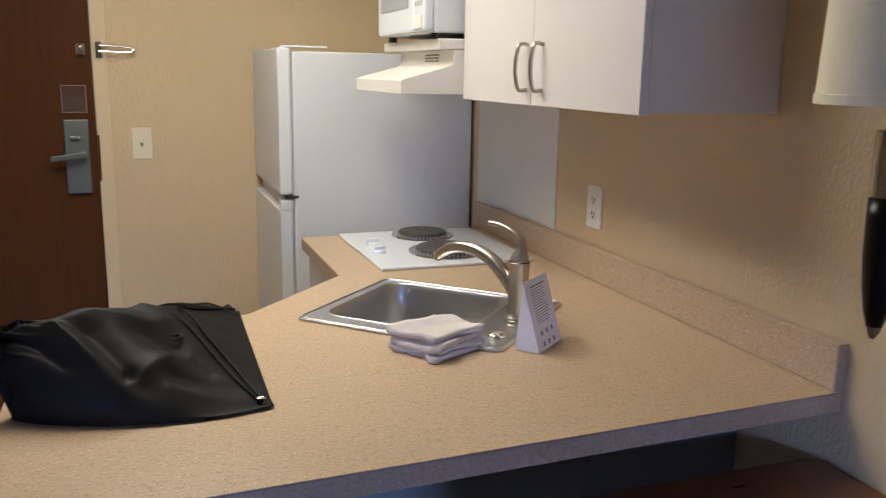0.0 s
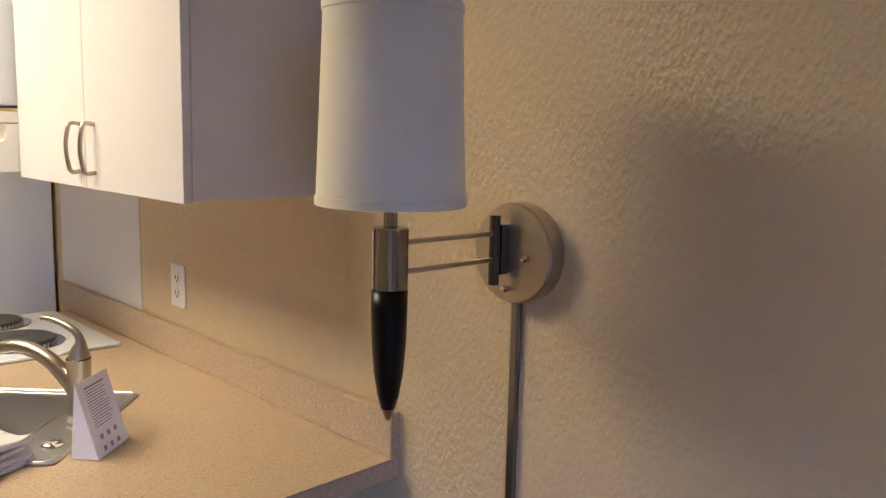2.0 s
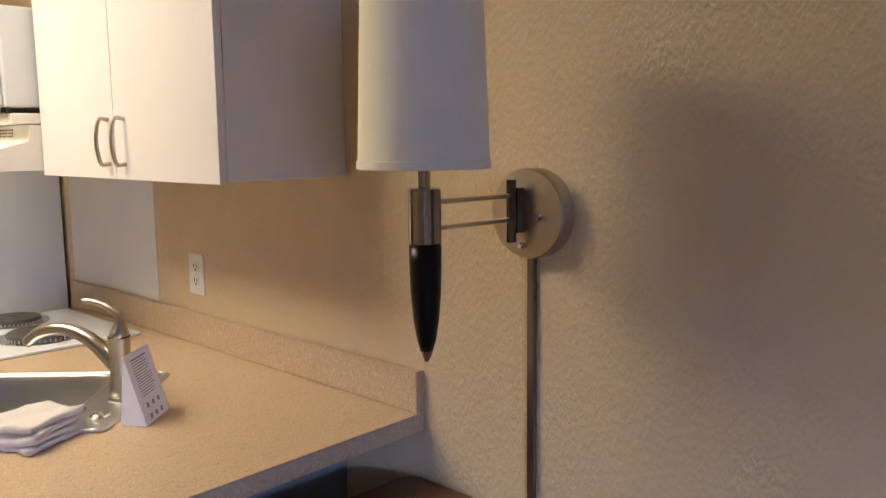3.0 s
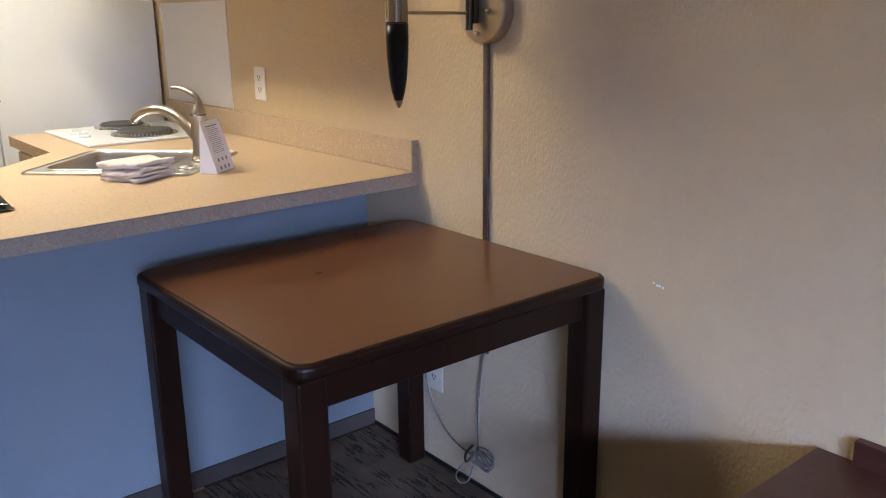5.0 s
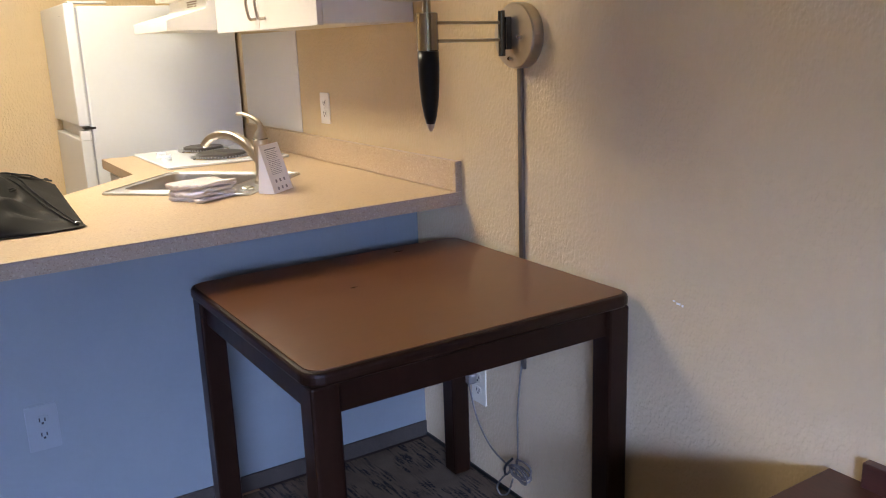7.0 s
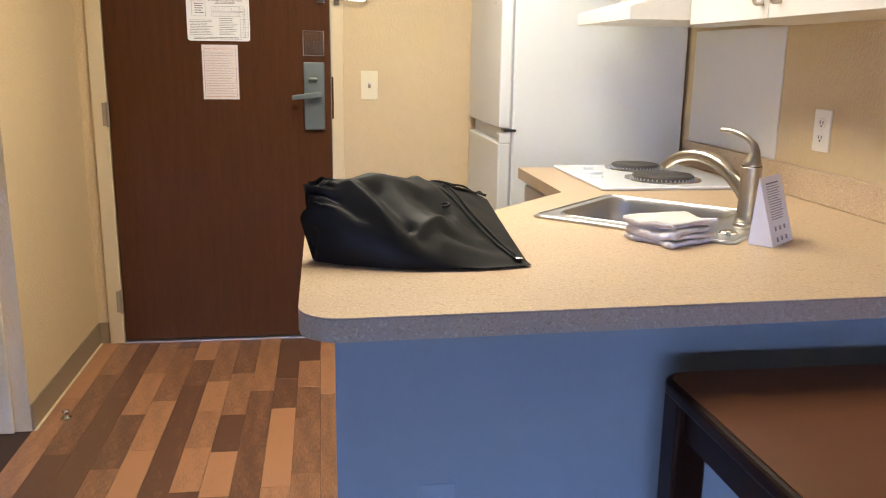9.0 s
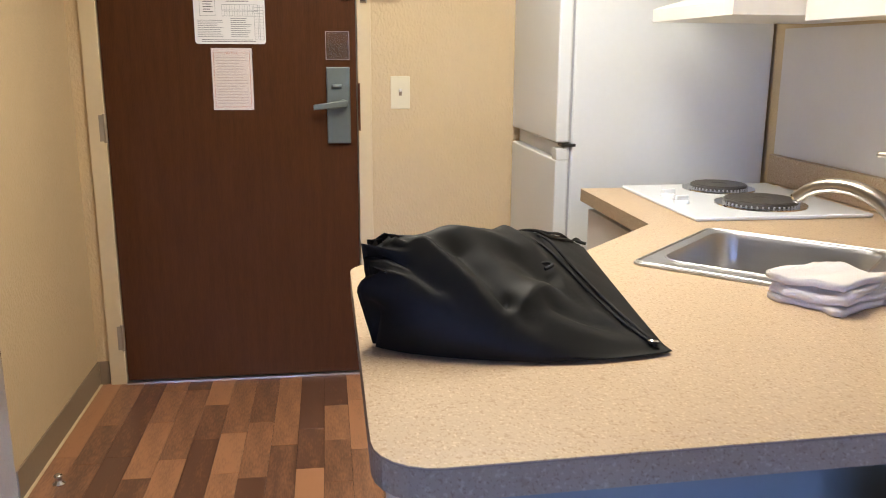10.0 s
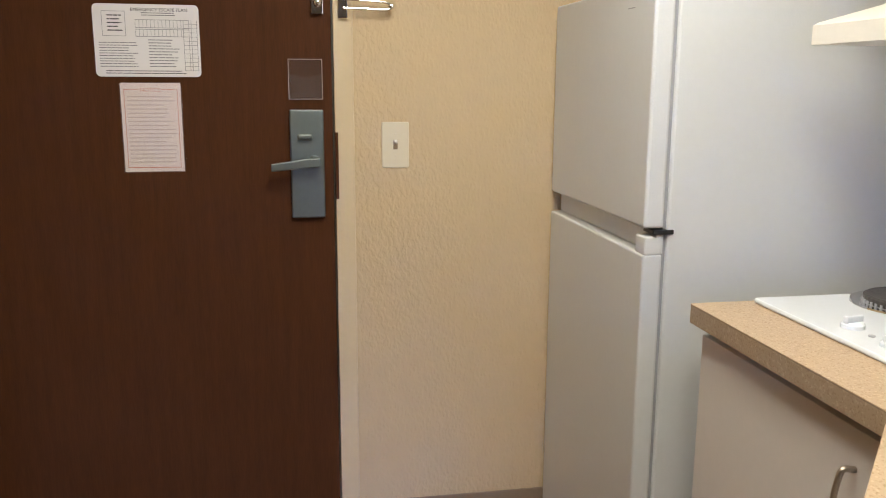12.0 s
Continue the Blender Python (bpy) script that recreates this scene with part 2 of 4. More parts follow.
def tube(points, radius, n=10, bm=None, flat=1.0):
    """A round bar along points; radius may be a list."""
    out = bm or bmesh.new()
    pts = [Vector(p) for p in points]
    rad = radius if isinstance(radius, (list, tuple)) else [radius] * len(pts)
    rings = []
    side = None
    for i, p in enumerate(pts):
        d = (pts[min(i + 1, len(pts) - 1)] - pts[max(i - 1, 0)]).normalized()
        if side is None:
            side = d.orthogonal().normalized()
        side = (side - d * side.dot(d)).normalized()
        up = d.cross(side)
        rings.append([out.verts.new(p + rad[i] * (side * math.cos(2 * math.pi * k / n) + flat * up * math.sin(2 * math.pi * k / n))) for k in range(n)])
    for a, b in zip(rings, rings[1:]):
        for i in range(n):
            out.faces.new((a[i], a[(i + 1) % n], b[(i + 1) % n], b[i]))
    out.faces.new(rings[0][::-1])
    out.faces.new(rings[-1])
    return out


def smooth_path(pts, steps=8):
    """Catmull-Rom through points."""
    p = [Vector(q) for q in pts]
    p = [2 * p[0] - p[1], *p, 2 * p[-1] - p[-2]]
    out = []
    for i in range(1, len(p) - 2):
        for s in range(steps):
            t = s / steps
            a, b, c, d = p[i - 1:i + 3]
            out.append(0.5 * (2 * b + (c - a) * t + (2 * a - 5 * b + 4 * c - d) * t * t + (3 * b - a - 3 * c + d) * t ** 3))
    out.append(p[-2])
    return out


def rounded(poly, radii, steps=6):
    """The outline of a polygon with rounded corners."""
    out = []
    n = len(poly)
    for i in range(n):
        p, a, b = Vector(poly[i]), Vector(poly[i - 1]), Vector(poly[(i + 1) % n])
        r = radii[i] if isinstance(radii, (list, tuple)) else radii
        if r <= 0:
            out.append(p)
            continue
        u, v = (a - p).normalized(), (b - p).normalized()
        half = u.angle(v) / 2
        d = r / math.tan(half)
        s, e = p + u * d, p + v * d
        c = p + (u + v).normalized() * (r / math.sin(half))
        a0 = math.atan2(s.y - c.y, s.x - c.x)
        da = math.atan2(e.y - c.y, e.x - c.x) - a0
        da = (da + math.pi) % (2 * math.pi) - math.pi
        out += [Vector((c.x + r * math.cos(a0 + da * k / steps), c.y + r * math.sin(a0 + da * k / steps))) for k in range(steps + 1)]
    return out


def slab(outline, z0, z1, bevel=0.0, hole=None, m=None, seg=2):
    """A plate with that outline, and a hole through it."""
    bm = bmesh.new()
    loops = []
    for pts in [outline] + ([hole] if hole else []):
        vs = [bm.verts.new((p[0], p[1], z1)) for p in pts]
        loops.append([bm.edges.new((vs[i], vs[(i + 1) % len(vs)])) for i in range(len(vs))])
    if hole:
        bmesh.ops.triangle_fill(bm, edges=[e for l in loops for e in l], use_beauty=True)
    else:
        bm.faces.new([e.verts[0] for e in loops[0]])
    faces = list(bm.faces)
    r = bmesh.ops.extrude_face_region(bm, geom=faces)
    bmesh.ops.translate(bm, verts=[v for v in r["geom"] if isinstance(v, bmesh.types.BMVert)], vec=(0, 0, z0 - z1))
    if bevel:
        bm.normal_update()
        rim = [e for e in bm.edges if len(e.link_faces) == 2 and abs(abs(e.link_faces[0].normal.z) - abs(e.link_faces[1].normal.z)) > 0.5]
        bmesh.ops.bevel(bm, geom=rim, offset=bevel, segments=seg, affect="EDGES", profile=0.5)
    if m is not None:
        bmesh.ops.transform(bm, matrix=m, verts=bm.verts)
    return bm


def prism(points, axis, lo, hi, bevel=0.0):
    """A profile in two of the axes, drawn out along axis from lo to hi."""
    bm = bmesh.new()

    def place(p, v):
        q = list(p)
        q.insert("xyz".index(axis), v)
        return q
    a = [bm.verts.new(place(p, lo)) for p in points]
    b = [bm.verts.new(place(p, hi)) for p in points]
    n = len(points)
    bm.faces.new(a)
    bm.faces.new(b[::-1])
    for i in range(n):
        bm.faces.new((a[i], b[i], b[(i + 1) % n], a[(i + 1) % n]))
    if bevel:
        bmesh.ops.recalc_face_normals(bm, faces=bm.faces)
        bmesh.ops.bevel(bm, geom=list(bm.edges), offset=bevel, segments=2, affect="EDGES", profile=0.5)
    return bm


def lettering(name, words, size, m, material, parent):
    """Words as a thin mesh in Blender's own font, centred on m's origin, in its xy plane."""
    cu = bpy.data.curves.new(name, "FONT")
    cu.body, cu.size, cu.align_x, cu.align_y, cu.extrude = words, size, "CENTER", "CENTER", 0.0003
    tmp = new(name + "_curve", cu)
    me = bpy.data.meshes.new_from_object(tmp.evaluated_get(bpy.context.evaluated_depsgraph_get()))
    bpy.data.objects.remove(tmp)
    me.transform(m)
    bm = bmesh.new()
    bm.from_mesh(me)
    bpy.data.meshes.remove(me)
    return part(name, bm, material, parent)


# ---- the large structure ----
WX, DY = 1.40, 4.27          # inner faces of the lamp wall and of the door wall
LX, LY = -1.055, 3.335         # entry's side wall and its outer corner
BX0, BY0 = -2.9, -3.2        # room behind
TOP = CEIL


def structure(name, bm, material, label, category):
    return tagged(part(name, bm, material), label, category, kind="structure")


structure("wall_east", box((WX, BY0 - 0.12, 0), (WX + 0.12, DY + 0.12, TOP)), M_WALL, "tan painted wall with orange-peel texture", "wall")
DL, DR, DH = -0.942, 0.022, 2.05
bm = box((LX - 0.12, DY, 0), (DL - 0.04, DY + 0.12, TOP))
box((DR + 0.04, DY, 0), (WX, DY + 0.12, TOP), bm=bm)
box((DL - 0.04, DY, DH + 0.04), (DR + 0.04, DY + 0.12, TOP), bm=bm)
structure("wall_north", bm, M_WALL, "tan painted entry wall round the door", "wall")
structure("wall_entry", box((LX - 0.12, LY, 0), (LX, DY, TOP)), M_WALL, "tan painted side wall of the entry", "wall")
structure("wall_return", box((BX0, LY, 0), (LX - 0.12, LY + 0.12, TOP)), M_WALL, "tan painted wall beside the entry", "wall")
structure("wall_west", box((BX0 - 0.12, BY0 - 0.12, 0), (BX0, LY + 0.12, TOP)), M_WALL, "plain tan painted wall", "wall")
WL, WR, WB, WT = -2.75, -0.55, 0.45, 2.1
bm = box((BX0, BY0 - 0.12, 0), (WL, BY0, TOP))
box((WR, BY0 - 0.12, 0), (WX, BY0, TOP), bm=bm)
box((WL, BY0 - 0.12, 0), (WR, BY0, WB), bm=bm)
box((WL, BY0 - 0.12, WT), (WR, BY0, TOP), bm=bm)
structure("wall_south", bm, M_WALL, "tan painted wall with a wide window", "wall")
structure("ceiling", box((BX0 - 0.12, BY0 - 0.12, TOP), (WX + 0.12, DY + 0.12, TOP + 0.1)), M_CEIL, "off-white textured ceiling", "ceiling")
PY = 2.0                     # room side of the peninsula
FLOOR_EDGE = 1.98
structure("floor_carpet", box((BX0, BY0, -0.1), (WX, FLOOR_EDGE, 0)), M_CARPET, "dark grey-brown patterned loop carpet", "carpet")
kitchen_floor = structure("floor_kitchen", box((BX0, FLOOR_EDGE, -0.1), (WX, DY + 0.1, -0.004)), M_JOINT, "brown wood-look vinyl plank floor", "floor")

win = thing("window_1", (-1.65, BY0, WB), "wide daylit window in a pale frame", "window", kind="structure")
bm = box((WL, BY0 - 0.1, WB), (WL + 0.05, BY0 - 0.03, WT), 0.004)
box((WR - 0.05, BY0 - 0.1, WB), (WR, BY0 - 0.03, WT), 0.004, bm)
box((WL + 0.05, BY0 - 0.1, WB), (WR - 0.05, BY0 - 0.03, WB + 0.05), 0.004, bm)
box((WL + 0.05, BY0 - 0.1, WT - 0.05), (WR - 0.05, BY0 - 0.03, WT), 0.004, bm)
box((-1.67, BY0 - 0.1, WB + 0.05), (-1.63, BY0 - 0.03, WT - 0.05), 0.004, bm)
part("window_frame", bm, M_TRIM, win)
for a, b in ((WL + 0.05, -1.67), (-1.63, WR - 0.05)):
    pane = part("pane", box((a, BY0 - 0.07, WB + 0.05), (b, BY0 - 0.064, WT - 0.05)), M_GLASS, win)
    pane.visible_shadow = False
structure("ground", box((-40, -60, -3.2), (40, BY0 - 0.3, -3.0)), M_COVE, "dull ground outside the window", "ground")

# vinyl cove base and door casing
structure("baseboard_entry", box((LX, LY + 0.002, -0.002), (LX + 0.006, DY - 0.001, 0.1), 0.002), M_COVE, "brown vinyl cove base", "baseboard")
structure("baseboard_door", box((DR + 0.064, DY - 0.006, -0.002), (WX, DY, 0.1), 0.002), M_COVE, "brown vinyl cove base", "baseboard")
structure("baseboard_door_side", box((LX + 0.007, DY - 0.006, -0.002), (DL - 0.066, DY, 0.1), 0.002), M_COVE, "brown vinyl cove base", "baseboard")
structure("trim_caulk", box((LX + 0.006, LY + 0.002, -0.003), (LX + 0.016, DY - 0.007, 0.002)), M_TRIM, "pale caulk line along the cove base", "trim")
bm = box((DL - 0.063, DY - 0.014, 0), (DL, DY + 0.1, DH), 0.003)
box((DR, DY - 0.014, 0), (DR + 0.054, DY + 0.1, DH), 0.003, bm)
box((DL - 0.063, DY - 0.014, DH), (DR + 0.054, DY + 0.1, DH + 0.065), 0.003, bm)
structure("trim_door", bm, M_TRIM, "cream painted steel door frame", "door frame")
structure("threshold", box((DL, DY - 0.02, -0.003), (DR, DY + 0.1, 0.008), 0.003), M_NICKEL, "worn metal door threshold", "threshold")
bm = box((LX - 0.13, LY - 0.016, 0), (LX - 0.055, LY, 2.1), 0.003)
structure("trim_return", bm, M_TRIM, "cream painted casing at the wall's corner", "trim")

# entry door with its lock, hinges and notices
door = thing("door_1", ((DL + DR) / 2, DY, 0.01), "dark brown wood-veneer entry door, closed", "door", kind="structure")
leaf = part("door_leaf", box((DL + 0.004, DY - 0.004, 0.012), (DR - 0.004, DY + 0.04, DH - 0.004), 0.002), M_DOOR, door)
for z in (0.2, 1.045, 1.85):
    hinge = part("hinge", tube([(DL - 0.001, DY - 0.012, z - 0.055), (DL - 0.001, DY - 0.012, z + 0.055)], 0.007, 12), M_HINGE, door, "dull painted butt hinge")
    part("hinge_leaf", box((DL - 0.022, DY - 0.017, z - 0.05), (DL - 0.004, DY - 0.0145, z + 0.05)), M_HINGE, hinge)
FY = DY - 0.004
lock = part("lock_plate", box((-0.1, FY - 0.018, 0.98), (-0.008, FY, 1.277), 0.004), M_LOCK, door, "satin chrome lock plate")
lever = part("lever", prism([(-0.02, 1.126), (-0.02, 1.15), (-0.05, 1.148), (-0.152, 1.134), (-0.152, 1.113), (-0.06, 1.122)], "y", FY - 0.062, FY - 0.05, 0.003), M_LOCK, lock)
part("lever_stem", tube([(-0.033, FY - 0.018, 1.137), (-0.033, FY - 0.052, 1.137)], 0.01, 14), M_LOCK, lock)
part("lever_rose", lathe([(0.017, 0), (0.017, 0.02), (0.014, 0.024)], 20, Matrix.Translation((-0.036, FY - 0.017, 1.136)) @ pose(0, 0, 0, 90)), M_LOCK, lock, smooth=False)
part("thumb_turn", box((-0.08, FY - 0.032, 1.196), (-0.04, FY - 0.018, 1.212), 0.005), M_LOCK, lock)
part("strike_plate", box((DR + 0.0, DY - 0.017, 1.03), (DR + 0.009, DY - 0.0142, 1.215)), M_DOOR, door, "dark brown latch strike")
HX0, HX1, HZ0, HZ1 = -0.1, -0.008, 1.304, 1.412
holder = part("card_holder", box((HX0, FY - 0.003, HZ0), (HX1, FY - 0.001, HZ1)), M_FILM, door, "clear plastic card holder")
bm = box((HX0, FY - 0.006, HZ0), (HX0 + 0.0022, FY - 0.0005, HZ1))
box((HX1 - 0.0022, FY - 0.006, HZ0), (HX1, FY - 0.0005, HZ1), bm=bm)
box((HX0 + 0.0022, FY - 0.006, HZ0), (HX1 - 0.0022, FY - 0.0005, HZ0 + 0.0022), bm=bm)
box((HX0 + 0.0022, FY - 0.006, HZ1 - 0.0022), (HX1 - 0.0022, FY - 0.0005, HZ1), bm=bm)
part("holder_rim", bm, M_FILMRIM, holder)
part("holder_pocket", prism([(HX0 + 0.003, HZ0 + 0.003), (HX1 - 0.003, HZ0 + 0.003), (HX1 - 0.003, HZ0 + 0.066), (-0.036, HZ0 + 0.066), (-0.044, HZ0 + 0.058), (-0.062, HZ0 + 0.058), (-0.07, HZ0 + 0.066), (HX0 + 0.003, HZ0 + 0.066)], "y", FY - 0.0085, FY - 0.0065), M_FILM, holder)
# swing-bar guard
guard = part("door_guard", box((-0.035, FY - 0.016, 1.528), (-0.002, FY, 1.573), 0.003), M_CHROME, door, "chrome swing-bar door guard")
part("guard_ball", lathe([(0.004, 0), (0.01, 0.004), (0.012, 0.01), (0.009, 0.018), (0.003, 0.021)], 14, Matrix.Translation((-0.018, FY - 0.014, 1.558)) @ pose(0, 0, 0, 90)), M_CHROME, guard, smooth=True)
part("guard_plate", box((0.036, DY - 0.024, 1.518), (0.062, DY - 0.0145, 1.583), 0.003), M_CHROME, door)
part("guard_bar", tube(smooth_path([(0.05, DY - 0.03, 1.568), (0.1, DY - 0.03, 1.566), (0.165, DY - 0.028, 1.561), (0.176, DY - 0.028, 1.552), (0.165, DY - 0.028, 1.543), (0.1, DY - 0.03, 1.544), (0.05, DY - 0.03, 1.545)], 6), 0.004, 10), M_CHROME, door)
part("guard_stop", lathe([(0.004, -0.008), (0.008, -0.004), (0.009, 0), (0.008, 0.004), (0.004, 0.008)], 14, Matrix.Translation((0.179, DY - 0.028, 1.552))), M_CHROME, door)


def facing(x, y, z):
    """A pose whose xy plane stands upright and faces -y."""
    return Matrix.Translation((x, y, z)) @ pose(0, 0, 0, 90, 0, 0)


def text_block(parent, x0, x1, z0, z1, y, rows, material, ragged=0.3, seed=1):
    """Unreadable lines of print as thin bars, a word each, in one mesh."""
    rng = random.Random(seed)
    bm = bmesh.new()
    h = (z1 - z0) / rows
    for i in range(rows):
        zc = z1 - (i + 0.5) * h
        x, end = x0, x1 - (x1 - x0) * ragged * rng.random()
        while x < end:
            w = min(end - x, rng.uniform(0.005, 0.022))
            if w > 0.002:
                box((x, y - 0.0005, zc - h * 0.15), (x + w, y, zc + h * 0.15), bm=bm)
            x += w + 0.0014
    return part("printed_lines", bm, material, parent)


PLX0, PLX1, PLZ0, PLZ1 = -0.59, -0.326, 1.362, 1.546
plan = thing("escape_plan_sign", ((PLX0 + PLX1) / 2, FY, PLZ0), "white laminated emergency escape plan with rounded corners on the door", "sign")
part("sheet", slab(rounded([(PLX0, PLZ0), (PLX1, PLZ0), (PLX1, PLZ1), (PLX0, PLZ1)], 0.012), 0, 0.003, m=Matrix.Translation((0, FY, 0)) @ pose(0, 0, 0, 90)), M_PAPER, plan)
SY = FY - 0.0033
lettering("title", "EMERGENCY ESCAPE PLAN", 0.0118, facing(-0.425, SY, 1.532), M_INK, plan)
text_block(plan, -0.47, -0.38, 1.516, 1.527, SY, 2, M_INK, 0.1, 2)
bm = bmesh.new()
for i in range(13):
    box((-0.486 + i * 0.0095, SY - 0.0005, 1.487), (-0.4852 + i * 0.0095, SY, 1.507), bm=bm)
    box((-0.486 + i * 0.0095, SY - 0.0005, 1.465), (-0.4852 + i * 0.0095, SY, 1.483), bm=bm)
for z in (1.507, 1.487, 1.483, 1.465):
    box((-0.486, SY - 0.0005, z - 0.0006), (-0.352, SY, z + 0.0006), bm=bm)
for i in range(12):
    box((-0.366, SY - 0.0005, 1.378 + i * 0.0108), (-0.332, SY, 1.3788 + i * 0.0108), bm=bm)
for x in (-0.366, -0.352, -0.346, -0.332):
    box((x - 0.0005, SY - 0.0005, 1.378), (x + 0.0005, SY, 1.507), bm=bm)
for x0, x1, z0, z1 in ((-0.568, -0.51, 1.465, 1.466), (-0.568, -0.51, 1.527, 1.528), (-0.568, -0.567, 1.465, 1.528), (-0.511, -0.51, 1.465, 1.528)):
    box((x0, SY - 0.0005, z0), (x1, SY, z1), bm=bm)
part("floor_plan_drawing", bm, M_GREYINK, plan)
text_block(plan, -0.555, -0.515, 1.475, 1.522, SY, 5, M_INK, 0.4, 3)
text_block(plan, -0.578, -0.476, 1.385, 1.452, SY, 10, M_GREYINK, 0.35, 4)
text_block(plan, -0.455, -0.378, 1.385, 1.46, SY, 10, M_GREYINK, 0.3, 5)
text_block(plan, -0.565, -0.34, 1.368, 1.38, SY, 2, M_INK, 0.2, 6)

NX0, NX1, NZ0, NZ1 = -0.534, -0.382, 1.113, 1.346
notice = thing("notice_sheet", ((NX0 + NX1) / 2, FY, NZ0), "pinkish notice with a red border in a clear sleeve", "notice")
part("sheet", box((NX0, FY - 0.002, NZ0), (NX1, FY, NZ1)), M_PINK, notice)
NYS = FY - 0.0022
bm = bmesh.new()
for x0, x1, z0, z1 in ((NX0 + 0.008, -0.488, NZ1 - 0.018, NZ1 - 0.0165), (-0.43, NX1 - 0.008, NZ1 - 0.018, NZ1 - 0.0165), (NX0 + 0.008, NX1 - 0.008, NZ0 + 0.01, NZ0 + 0.012), (NX0 + 0.008, NX0 + 0.0095, NZ0 + 0.01, NZ1 - 0.0165), (NX1 - 0.0095, NX1 - 0.008, NZ0 + 0.01, NZ1 - 0.0165)):
    box((x0, NYS - 0.0005, z0), (x1, NYS, z1), bm=bm)
part("border", bm, M_REDINK, notice)
lettering("title", "NOTICE", 0.014, facing(-0.459, NYS, NZ1 - 0.018), M_REDINK, notice)
text_block(notice, NX0 + 0.016, NX1 - 0.016, NZ0 + 0.02, NZ1 - 0.03, NYS, 17, M_PALEINK, 0.25, 7)
sleeve = part("sleeve", box((NX0 - 0.002, FY - 0.0042, NZ0 - 0.002), (NX1 + 0.003, FY - 0.0034, NZ1 + 0.002)), M_SLEEVEFILM, notice, "clear plastic sleeve")
sleeve.visible_shadow = False


def switch_plate(name, center, w, h, normal, label, category, kind_of, material):
    """A wall plate, toggle or duplex, facing -y, -x or so."""
    base = thing(name, center, label, category)
    m = Matrix.Translation(center) @ (pose(0, 0, 0, 90) if normal == "-y" else pose(0, 0, 0, 90, 0, -90))
    part("plate", slab(rounded([(-w / 2, -h / 2), (w / 2, -h / 2), (w / 2, h / 2), (-w / 2, h / 2)], 0.005), 0, 0.006, 0.002, m=m), material, base)
    if kind_of == "toggle":
        part("toggle", box((-0.006, -0.0125, 0.005), (0.006, 0.0125, 0.0068), 0.0005, m=m), M_COVE, base)
        part("lever", box((-0.0042, -0.001, 0.004), (0.0042, 0.0085, 0.02), 0.001, m=m @ pose(0, 0, 0, -22)), M_OUTLET, base)
    else:
        for s in (-1, 1):
            face = part("receptacle", slab(rounded([(-0.016, s * 0.021 - 0.014), (0.016, s * 0.021 - 0.014), (0.016, s * 0.021 + 0.014), (-0.016, s * 0.021 + 0.014)], 0.008), 0.006, 0.008, 0.001, m=m), material, base)
            bm = box((-0.0085, s * 0.021 - 0.003, 0.008), (-0.005, s * 0.021 + 0.008, 0.0084), m=m)
            box((0.005, s * 0.021 - 0.003, 0.008), (0.0085, s * 0.021 + 0.007, 0.0084), bm=bm, m=m)
            box((-0.003, s * 0.021 - 0.011, 0.008), (0.003, s * 0.021 - 0.005, 0.0084), bm=bm, m=m)
            part("slots", bm, M_BLACK, face)
    for s in ((-0.03, 0.03) if kind_of == "toggle" else (0,)):
        part("screw", lathe([(0.003, 0.006), (0.003, 0.0072), (0.001, 0.0076)], 10, m @ Matrix.Translation((0, s, 0))), material, base)
    return base


switch_plate("light_switch", (0.191, DY, 1.179), 0.077, 0.128, "-y", "ivory toggle light switch beside the door", "switch", "toggle", M_IVORY)
switch_plate("wall_outlet", (WX, 2.665, 1.115), 0.08, 0.12, "-x", "white duplex outlet above the backsplash", "outlet", "duplex", M_OUTLET)

# ---- kitchen counter ----
CT, CTH = 0.91, 0.04
CF, CLX, CK, CX, CE = 1.672, -0.066, 2.553, 0.697, 3.46
SINK = Matrix.Translation((0, 0, 0)) @ pose(0, 0, 0, 0, 0, -45)   # local x runs along (1, -1), local y along (1, 1)
U0, U1, V0, V1 = -1.398, -0.88, 2.105, 2.545
hole = [(SINK @ Vector((u, v, 0))).to_2d() for u, v in ((U0 + 0.012, V0 + 0.012), (U1 - 0.012, V0 + 0.012), (U1 - 0.012, V1 - 0.012), (U0 + 0.012, V1 - 0.012))]
CFR = 1.725               # the room-side edge runs a little out of square
outline = rounded([(CLX, CF), (WX - 0.003, CFR), (WX - 0.003, CE), (CX, CE), (CX, 2.875), (0.40, CK), (CLX, CK)], [0.07, 0, 0, 0.004, 0.01, 0.02, 0.07])
counter = thing("countertop", (0.6, 2.3, CT - CTH), "beige speckled laminate L-shaped countertop with a diagonal inner corner", "countertop")
part("edge_band", slab(outline, CT - CTH, CT - 0.0035, 0.001, hole), M_EDGE_SHADED, counter, "beige speckled laminate edge, with its shade put into the colour")
part("edge_seam", slab(outline, CT - 0.0034, CT - 0.0016, 0, hole), M_COVE, counter, "thin dark brown seam line")
part("worktop", slab(outline, CT - 0.0015, CT, 0, hole), M_LAMI, counter)
part("backsplash", box((WX - 0.024, CFR + 0.002, CT + 0.0005), (WX - 0.001, CE + 0.08, CT + 0.093), 0.003), M_LAMI, counter)
# end cap has the same shade painted into its laminate colour
part("splash_end_cap", box((WX - 0.0235, CFR, CT + 0.0005), (WX - 0.001, CFR + 0.0035, CT + 0.0925), 0.0005), M_EDGE_SHADED, counter)

